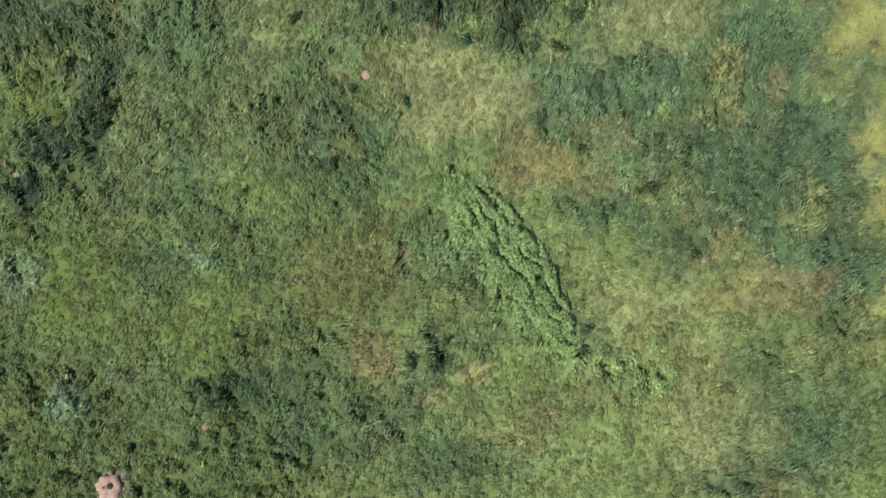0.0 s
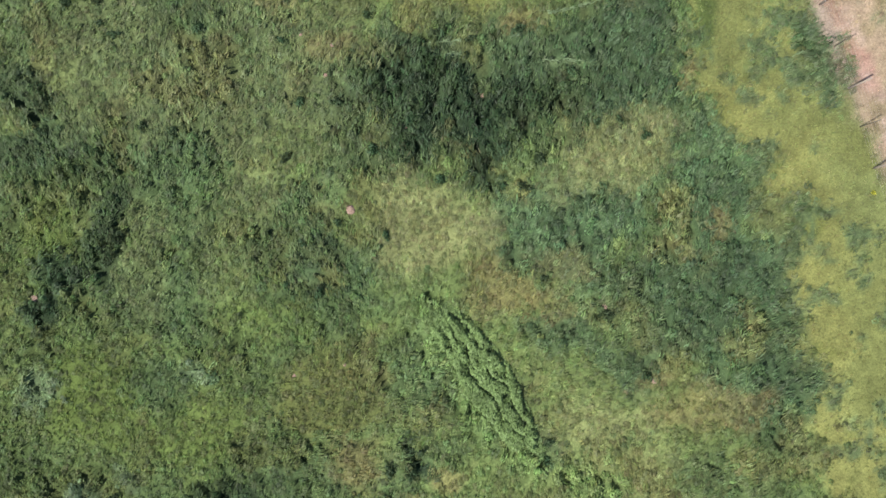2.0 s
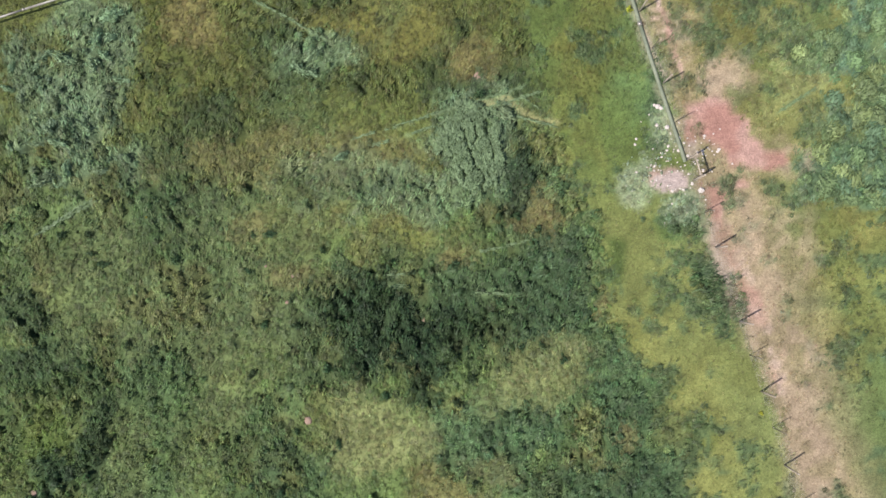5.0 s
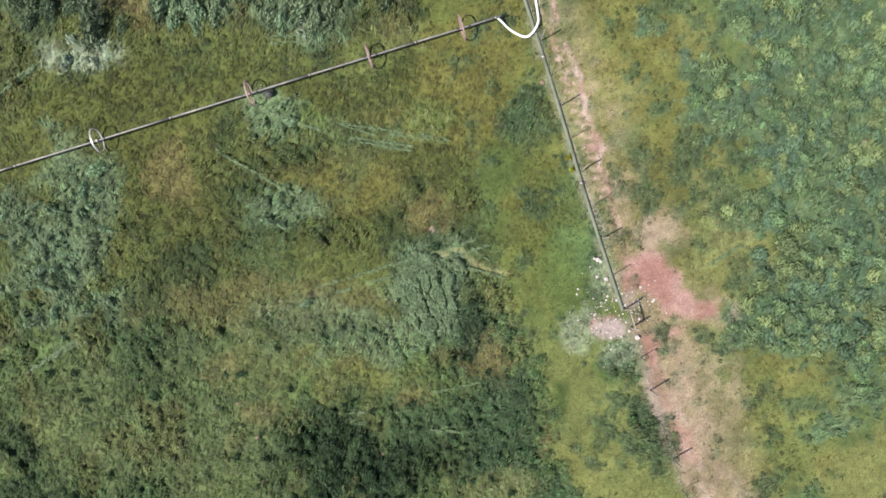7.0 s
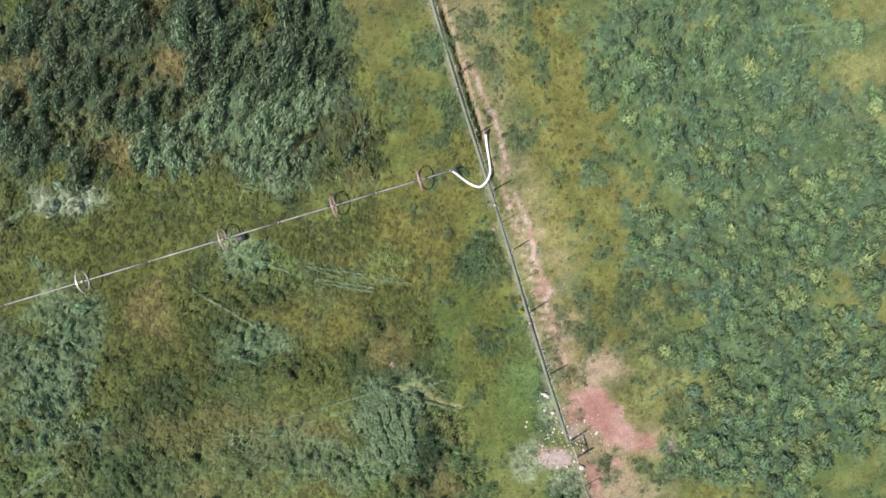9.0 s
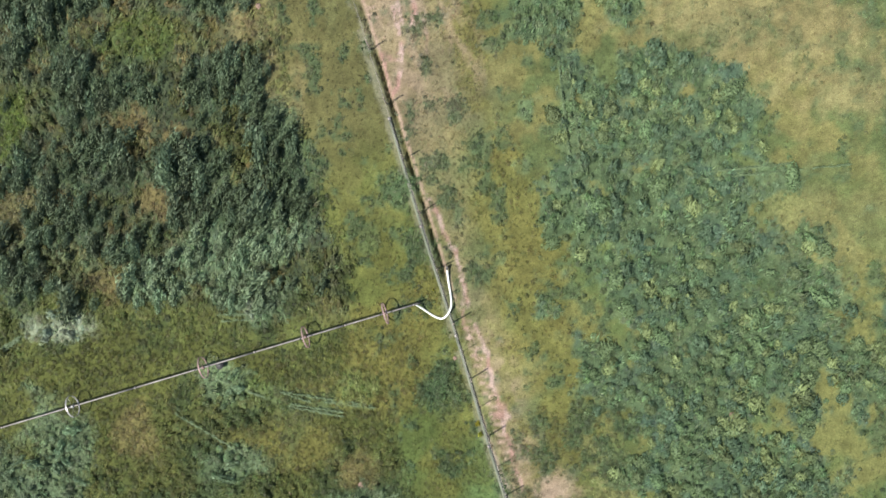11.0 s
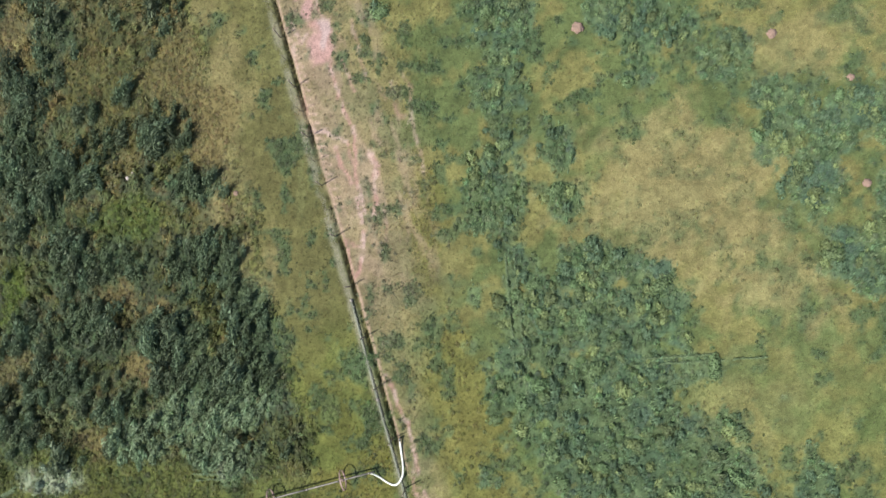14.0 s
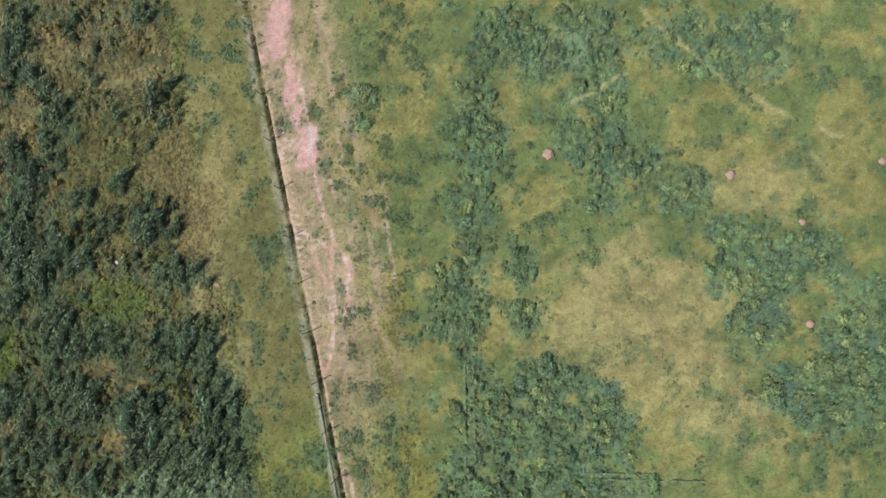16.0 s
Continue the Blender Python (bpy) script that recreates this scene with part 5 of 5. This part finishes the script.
def scatter():
    rng = random.Random(8)
    placed = []
    while len(placed) < 290:                                    # the thicket in the north-west
        x, y = rng.uniform(-30, 6), rng.uniform(48, 100)
        if x - fence_x(y) > -9.6 or any((x - a) ** 2 + (y - b) ** 2 < 0.75 for a, b in placed):
            continue
        if float(fbm(np.float64(x), np.float64(y), 3.2, 91, 3)) < 0.46:
            continue
        drift = 0.40 + 1.7 * max(0.0, float(fbm(np.float64(x), np.float64(y), 3.2, 91, 3)) - 0.40)
        pale, deep = near_any("pale", x, y), near_any("deep", x, y)
        if rng.random() > (0.05 + 1.4 * max(pale, deep)) * max(0.0, 1 - 1.6 * max(near_any("rust", x, y), near_any("lime", x, y))):
            continue
        placed.append((x, y))
        if pale > deep:
            plant("pale_weed", rng.choice(pale_weeds), x, y, "pale grey-green bushy weed in the thicket", "weed", "pale weeds", drift * rng.uniform(1.0, 1.8), rng.gauss(-0.40, 0.25), 0.04, rng.uniform(0.9, 1.2))
        else:
            plant("thicket_weed", rng.choice(deep_weeds), x, y, "dark blue-green bushy weed in the thicket", "weed", "thicket weeds", drift * rng.uniform(1.0, 1.9), rng.gauss(-0.40, 0.25), 0.04, rng.uniform(0.9, 1.2))
    placed = []
    while len(placed) < 280:                                    # clumps on the grazed side
        y = rng.uniform(24, 110)
        x = rng.uniform(fence_x(y) + 6, float(east_edge(y)) - 1)
        if any((x - a) ** 2 + (y - b) ** 2 < 0.8 for a, b in placed) or rng.random() > 1.5 * max(near_any("teal", x, y), near_any("deep", x, y), 2 * near_any("pale", x, y)):
            continue
        placed.append((x, y))
        if near_any("pale", x, y) > 0:
            plant("pale_weed", rng.choice(pale_weeds), x, y, "pale yellow-green weed clump in the pasture", "weed", "pale weeds", rng.uniform(0.5, 0.9), rng.uniform(0, 6.3))
            continue
        plant("pasture_weed", rng.choice(teal_weeds), x, y, "rounded yellow-green weed clump in the pasture", "weed", "pasture weeds", rng.uniform(0.4, 1.3), rng.uniform(0, 6.3), 0.04, rng.uniform(0.9, 1.5))
    placed = []
    while len(placed) < 110:                                     # tall pale and dark weeds in the meadow
        x, y = rng.uniform(-27, 14), rng.uniform(-10, 47)
        pale, dark = near_any("pale", x, y), max(near_any("dark", x, y), near_any("vdark", x, y))
        if x - fence_x(y) > -3 or rng.random() > 1.2 * max(pale, dark) or any((x - a) ** 2 + (y - b) ** 2 < 0.9 for a, b in placed):
            continue
        if laid(np.float64(x), np.float64(y)) > 0.3:
            continue
        placed.append((x, y))
        if pale > dark:
            plant("pale_weed", rng.choice(pale_weeds), x, y, "pale grey-green lodged weed in the meadow", "weed", "pale weeds", rng.uniform(0.5, 0.9), rng.uniform(0, 6.3))
        else:
            plant("dark_weed", rng.choice(dark_weeds), x, y, "dark green weed clump in the meadow", "weed", "dark weeds", rng.uniform(0.45, 0.85), rng.uniform(0, 6.3))
    # the closer growth of the thicket and of the pasture's weed beds
    places, tones = [], []
    while len(places) < 380:
        x, y = rng.uniform(-30, 6), rng.uniform(48, 104)
        pale, deep = near_any("pale", x, y), near_any("deep", x, y)
        if x - fence_x(y) > -9.8 or rng.random() > (0.04 + 1.4 * max(pale, deep)) * max(0.0, 1 - 1.6 * max(near_any("rust", x, y), near_any("lime", x, y))):
            continue
        places.append((x, y))
        tones.append((0.172, 0.226, 0.130) if pale > deep else (0.090, 0.122, 0.066))
    clumps("thicket_growth", "dense dark blue-green and grey-green thicket weeds", [weed_leaves(260, 0.75, 1.15, 0.17, 220 + k, 1.7) for k in range(6)], places, tones, 31, (0.7, 1.35))
    places, tones = [], []
    while len(places) < 760:
        y = rng.uniform(24, 112)
        x = rng.uniform(fence_x(y) + 6, float(east_edge(y)) - 1)
        if rng.random() > 1.3 * max(near_any("teal", x, y), near_any("deep", x, y)):
            continue
        places.append((x, y))
        tones.append((0.168, 0.208, 0.088) if rng.random() < 0.40 else (0.086, 0.134, 0.076))
    clumps("weed_bed", "low blue-green pasture weeds with paler yellow-green tops", [lump_leaves(150, 0.55, 0.46, 0.15, 240 + k) for k in range(6)], places, tones, 32, (0.5, 1.6))
    for cx, cy, rx, ry, turn, strength in PATCHES["silver"]:
        for k in range(20 if cx > 10 else 6):
            x, y = cx + rng.gauss(0, 0.5) * rx, cy + rng.gauss(0, 0.5) * ry
            plant("silver_weed", rng.choice(silver_weeds), x, y, "silvery white weed with feathery leaves", "weed", "silver weeds", rng.uniform(0.14, 0.30) if cx > 10 else rng.uniform(0.5, 0.95), rng.uniform(0, 6.3))


scatter()

# ---------------------------------------------------------------- the tall fence
POSTS = [-1.9, 2.9, 7.7, 12.5, 17.1, 22.0, 33.0, 37.9, 42.7, 47.5, 52.0, 56.8, 61.5, 66.3, 71.1, 76.0, 80.7, 85.6, 90.5, 95.3, 100.1, 104.9, 109.7, 114.5]
TOP = 2.4


def post_x(y):
    return fence_x(y) - 0.25


def fence():
    rng = random.Random(3)
    body = thing("tall_fence", "tall wire stock fence on brown wooden posts beside a ditch", "fence")
    whole = sorted(POSTS + [26.5, 27.85])
    for y in whole:
        x, big = post_x(y), 0.070 if y in (26.5, 27.85) else 0.056
        z = float(ground_z(x, y))
        lean = (rng.uniform(-0.07, 0.07), rng.uniform(-0.07, 0.07))
        bm = bmesh.new()
        high = TOP * rng.uniform(0.95, 1.04)
        tube(bm, [(x, y, z - 0.35), (x + lean[0] * 0.5, y + lean[1] * 0.5, high * 0.5), (x + lean[0], y + lean[1], high - 0.03), (x + lean[0], y + lean[1], high)],
             [big * 1.05, big, big * 0.95, big * 0.75], 9)
        part("post", bm, OLD_WOOD, body)
    for a, b in zip(whole, whole[1:]):
        if b - a > 4:
            y = (a + b) / 2 + rng.uniform(-0.1, 0.1)
            x, bm = post_x(y), bmesh.new()
            z = float(ground_z(x, y))
            tube(bm, [(x, y, z - 0.3), (x + 0.02, y, 1.2), (x + 0.03, y, 2.1)], 0.028, 4)
            part("steel_stake", bm, STEEL_POST, body, "thin dark steel stake")
    bm = bmesh.new()
    tube(bm, [(post_x(26.5), 26.5, 1.72), (post_x(27.85), 27.85, 1.76)], 0.05, 8)
    part("brace_rail", bm, OLD_WOOD, body)
    bm = bmesh.new()
    tube(bm, [(post_x(26.5), 26.5, 1.70), (post_x(27.85), 27.85, 0.25)], 0.012, 5)
    part("brace_wire", bm, WIRE, body)
    for z in (0.30, 0.52, 0.76, 1.02, 1.30, 1.62, 1.98, 2.30):
        bm = bmesh.new()
        tube(bm, [(post_x(y) - 0.08, y, z + 0.02 * math.sin(3 * y + z)) for y in np.linspace(-1.9, 114.5, 60)], 0.0028, 4)
        part("wire", bm, WIRE, body)
    return body


fence()


# ---------------------------------------------------------------- main pipe on the ground
def main_pipe():
    body = thing("irrigation_main_pipe", "weathered grey-green irrigation pipe on the ground along the fence", "pipe")
    south, off, r = 27.7, -0.50, 0.13
    length = 9.32
    for k in range(4):
        a, b = south + k * length, south + (k + 1) * length
        ys = np.linspace(a, b, 7)
        bm = bmesh.new()
        tube(bm, [(fence_x(y) + off + 0.05 * math.sin(0.31 * y), y, 0.10 + 0.02 * math.sin(0.5 * y)) for y in ys], r, 12)
        section = part("pipe_section", bm, MAIN_PIPE, body)
        bm = bmesh.new()
        tube(bm, [(fence_x(y) + off + 0.05 * math.sin(0.31 * b), y, 0.10 + 0.02 * math.sin(0.5 * b)) for y in (b - 0.13, b + 0.13)], r + 0.022, 12)
        part("coupler", bm, WIRE, section)
    return body


main_pipe()

# ---------------------------------------------------------------- the wheel line
AXLE = 0.95


def axle_y(x):
    return 45.85 + 0.3015 * x


def wheel_line():
    body = thing("wheel_line", "aluminium wheel-line irrigation pipe rolling on spoked metal wheels", "irrigation line")
    run = Vector((1, 0.3015, 0)).normalized()
    side = Vector((-run.y, run.x, 0))
    joints = [-42.0, -31.0, -25.4, -13.6, -3.2, 4.6, 10.42]
    for a, b in zip(joints, joints[1:]):
        bm = bmesh.new()
        xs = np.linspace(a, b, 6)
        tube(bm, [(x, axle_y(x), AXLE - 0.035 * math.sin(math.pi * (x - a) / (b - a))) for x in xs], 0.072, 12)
        section = part("pipe_section", bm, ALUMINIUM, body)
        bm = bmesh.new()
        tube(bm, [Vector((b, axle_y(b), AXLE)) - run * 0.16, Vector((b, axle_y(b), AXLE)) + run * 0.02], 0.098, 12)
        part("coupler", bm, WIRE, section)
        m = 0.5 * (a + b)
        bm = bmesh.new()
        tube(bm, [(m, axle_y(m), AXLE), (m, axle_y(m), AXLE + 0.28)], 0.022, 6)
        tube(bm, [Vector((m, axle_y(m), AXLE + 0.28)) - side * 0.09, Vector((m, axle_y(m), AXLE + 0.31)) + side * 0.10], 0.026, 6)
        part("sprinkler_head", bm, RUBBER_DARK, section, "small brass-brown sprinkler head")
    for x, tone, label, lean in ((-19.2, RIM_BRIGHT, "pale metal wheel", 0.5), (-7.75, RIM_RED, "faded red metal wheel", -0.1),
                                 (1.1, RIM_RED, "faded red metal wheel", 0.1), (7.9, RIM_RED, "faded red metal wheel", 0.3)):
        hub = Vector((x, axle_y(x), AXLE))
        r, half, turns = AXLE, 0.055, 40
        bm = bmesh.new()
        tube(bm, [hub - run * 0.11, hub + run * 0.11], 0.12, 12)
        wheel = part("wheel", bm, tone, body, label)
        bm = bmesh.new()
        rings = []
        for k in range(turns):
            a = 2 * math.pi * k / turns
            out = math.cos(a) * side + Vector((0, 0, math.sin(a)))
            rings.append([bm.verts.new(hub + out * (r - d) + run * w) for d, w in ((0, -half), (0, half), (0.04, half), (0.06, 0.0), (0.04, -half))])
        for k in range(turns):
            low, high = rings[k], rings[(k + 1) % turns]
            for q in range(5):
                bm.faces.new((low[q], low[(q + 1) % 5], high[(q + 1) % 5], high[q]))
        for k in range(20):                                     # lugs across the tread
            a = 2 * math.pi * k / 20
            out = math.cos(a) * side + Vector((0, 0, math.sin(a)))
            tube(bm, [hub + out * (r - 0.005) - run * 0.085, hub + out * (r - 0.005) + run * 0.085], 0.016, 4)
        part("rim", bm, tone, wheel)
        for k in range(8):
            a = 2 * math.pi * (k + lean) / 8
            out = math.cos(a) * side + Vector((0, 0, math.sin(a)))
            bm = bmesh.new()
            tube(bm, [hub + out * 0.10 + run * (0.07 if k % 2 else -0.07), hub + out * (r - 0.045)], 0.008, 5)
            part("spoke", bm, tone, wheel)
    bm = bmesh.new()
    end = Vector((10.42, axle_y(10.42), AXLE))
    tube(bm, [end, end + run * 0.25, end + run * 0.5 - Vector((0, 0, 0.1))], [0.085, 0.09, 0.07], 10)
    part("end_plug", bm, RUBBER_DARK, body, "dark end fitting")
    return body


wheel_line()


def smooth_line(points, n):
    """A line that glides through the given points."""
    p = [Vector(q) for q in points]
    p = [2 * p[0] - p[1]] + p + [2 * p[-1] - p[-2]]
    out = []
    for k in range(1, len(p) - 2):
        for m in range(n):
            t = m / n
            out.append(0.5 * (2 * p[k] + (p[k + 1] - p[k - 1]) * t + (2 * p[k - 1] - 5 * p[k] + 4 * p[k + 1] - p[k + 2]) * t * t
                              + (3 * p[k] - p[k - 1] - 3 * p[k + 1] + p[k + 2]) * t ** 3))
    return out + [p[-2]]


def feed_hose():
    bm = bmesh.new()
    tube(bm, smooth_line([(10.42, 49.0, 0.93), (10.85, 48.75, 0.55), (11.3, 48.42, 0.20), (11.95, 48.0, 0.15), (12.63, 47.77, 0.22), (13.12, 48.08, 0.42),
                          (13.45, 48.75, 0.40), (13.44, 49.6, 0.20), (13.24, 50.86, 0.18), (13.1, 52.0, 0.42)], 7), 0.085, 12)
    return tagged(part("feed_hose", bm, HOSE, None), "cream white flexible hose between wheel line and hydrant", "hose")


feed_hose()


def hydrant():
    x, y = 13.1, 52.15
    body = thing("hydrant", "short dark riser hydrant beside the fence", "hydrant")
    z = float(ground_z(x, y))
    bm = bmesh.new()
    tube(bm, [(x, y, z - 0.1), (x, y, 0.45), (x, y, 0.62)], [0.10, 0.09, 0.10], 12)
    part("riser", bm, RUBBER_DARK, body)
    bm = bmesh.new()
    tube(bm, [(x, y + 0.02, 0.48), (x, y - 0.12, 0.47), (x + 0.005, y - 0.22, 0.43)], [0.09, 0.10, 0.10], 10)
    part("elbow", bm, RUBBER_DARK, body)
    bm = bmesh.new()
    tube(bm, [(x - 0.16, y, 0.70), (x + 0.16, y, 0.70)], 0.015, 6)
    tube(bm, [(x, y, 0.60), (x, y, 0.71)], 0.018, 6)
    part("valve_handle", bm, WIRE, body)
    return body


hydrant()


def tub():
    # an unidentified black mark near the second wheel, built as a tub
    x, y = -6.5, axle_y(-6.5) - 0.25
    body = thing("dark_tub", "black open tub under the wheel line", "tub", at=(x, y, float(ground_z(x, y))))
    bm = bmesh.new()
    tube(bm, [(0, 0, 0), (0, 0, 0.42), (0, 0, 0.43), (0, 0, 0.05)], [0.24, 0.30, 0.27, 0.22], 18)
    part("shell", bm, RUBBER_DARK, body)
    bm = bmesh.new()
    tube(bm, [(0.31 * math.cos(a), 0.31 * math.sin(a), 0.43) for a in np.linspace(0, 2 * math.pi, 19)], 0.02, 6)
    part("rim", bm, RUBBER_DARK, body)
    return body


tub()


# ---------------------------------------------------------------- mounds, stones and flowers
def mound_mesh(name, material, seed, high=0.45):
    rng, bm = random.Random(seed), bmesh.new()
    bmesh.ops.create_icosphere(bm, subdivisions=3, radius=1.0)
    bmesh.ops.delete(bm, geom=[v for v in bm.verts if v.co.z < -0.25], context="VERTS")
    for v in bm.verts:
        n = noise.fractal(v.co * 2.1 + Vector((seed, 0, 0)), 0.8, 2.0, 4)
        v.co = Vector((v.co.x * (1 + 0.35 * n), v.co.y * (1 + 0.35 * n), max(v.co.z, -0.2) * high * (1 + 0.5 * n)))
    for f in bm.faces:
        f.smooth = True
    mesh = bpy.data.meshes.new(name)
    bm.to_mesh(mesh)
    bm.free()
    mesh.materials.append(material)
    return mesh


mounds = [mound_mesh("soil_mound", EARTH, 3 + k) for k in range(4)]
MOUNDS = [(-5.6, 10.1, 0.34), (9.3, 4.5, 0.22), (12.1, 0.25, 0.24), (-24.7, 4.8, 0.28), (-14.2, -8.7, 0.22), (-5.9, 1.0, 0.14), (16.0, -1.2, 0.2),
          (-8.9, 0.3, 0.15), (-7.1, 18.1, 0.20), (-2.4, 15.05, 0.24), (-8.65, 20.6, 0.14), (-6.75, 19.9, 0.16), (-3.75, 20.8, 0.2), (-0.4, 32.65, 0.2),
          (2.2, 17.0, 0.2), (5.8, 33.6, 0.32), (13.8, 44.4, 0.22), (29.05, 91.4, 0.55), (47.0, 90.8, 0.45), (54.1, 86.7, 0.35), (55.55, 76.9, 0.40),
          (-3.6, 75.1, 0.25), (61.2, 93.3, 0.35), (36.9, 39.9, 0.35)]
for k, (x, y, r) in enumerate(MOUNDS):
    plant("soil_mound", mounds[k % 4], x, y, "small bare mound of pinkish soil in the grass", "mound", "soil mounds", r * (0.8 if y < 60 else 1.0), k * 1.3, -0.05 if y > 60 else 0.0)


def stone_mesh(seed):
    bm = bmesh.new()
    bmesh.ops.create_icosphere(bm, subdivisions=2, radius=1.0)
    for v in bm.verts:
        v.co *= 1 + 0.35 * noise.fractal(v.co * 1.3 + Vector((0, seed, 0)), 1.0, 2.0, 3)
        v.co.z *= 0.6
    mesh = bpy.data.meshes.new("pale_stone")
    bm.to_mesh(mesh)
    bm.free()
    mesh.materials.append(PALE_STONE)
    return mesh


stones = [stone_mesh(k * 3.7) for k in range(4)]
rng_stone = random.Random(17)
for k in range(130):
    x, y = rng_stone.gauss(18.7, 1.25), rng_stone.gauss(27.4, 1.5)
    if k > 95:
        x, y = rng_stone.gauss(20.8, 0.9), rng_stone.gauss(28.2, 0.9)
    plant("pale_stone", stones[k % 4], x, y, "pale rough stone lying by the fence brace", "stone", "pale stones", rng_stone.uniform(0.03, 0.07) if k % 6 else rng_stone.uniform(0.08, 0.12), k, -0.01)
for x, y, r in ((20.68, 25.80, 0.2), (17.84, 31.41, 0.17), (18.04, 31.29, 0.13), (18.45, 30.02, 0.15), (17.60, 31.49, 0.1), (-14.47, 76.4, 0.2), (-14.04, 76.9, 0.16)):
    plant("white_boulder", stones[int(10 * r) % 4], x, y, "white rounded boulder in the grass", "boulder", "white boulders", r, x, -0.15)

flower_meshes = [weed_mesh("flowering_weed", 130, 0.5, 0.6, 0.13, FLOWER, 180 + k) for k in range(2)]
for k, (x, y, r) in enumerate(((15.75, 38.85, 1.0), (15.95, 38.05, 0.85), (24.55, 11.1, 0.5), (-17.0, 23.9, 0.3), (-19.55, -11.9, 0.4), (11.9, 50.2, 0.35))):
    plant("flowering_weed", flower_meshes[k % 2], x, y, "weed covered in bright yellow flowers", "flower", "yellow flowers", r, k * 2.0, -0.22 if k == 4 else 0.0)


def burrow():
    x, y = -19.4, -12.1
    body = thing("burrow", "pale soil heap around a dark burrow hole", "burrow", at=(x, y, float(ground_z(x, y)) + 0.02))
    mesh = mound_mesh("soil_rim", EARTH, 21, 0.35)
    heap = new("soil_rim", mesh)
    heap.parent, heap.scale = body, (0.75, 0.95, 0.7)
    # no opening is cut: a near-black lump carries the hole's shade as colour
    bm = bmesh.new()
    bmesh.ops.create_icosphere(bm, subdivisions=2, radius=0.2)
    for v in bm.verts:
        v.co = Vector((v.co.x + 0.15, v.co.y * 0.8 + 0.25, v.co.z * 0.5 + 0.2))
    part("hole", bm, SHADE_DARK, body, "dark hole")
    return body


burrow()
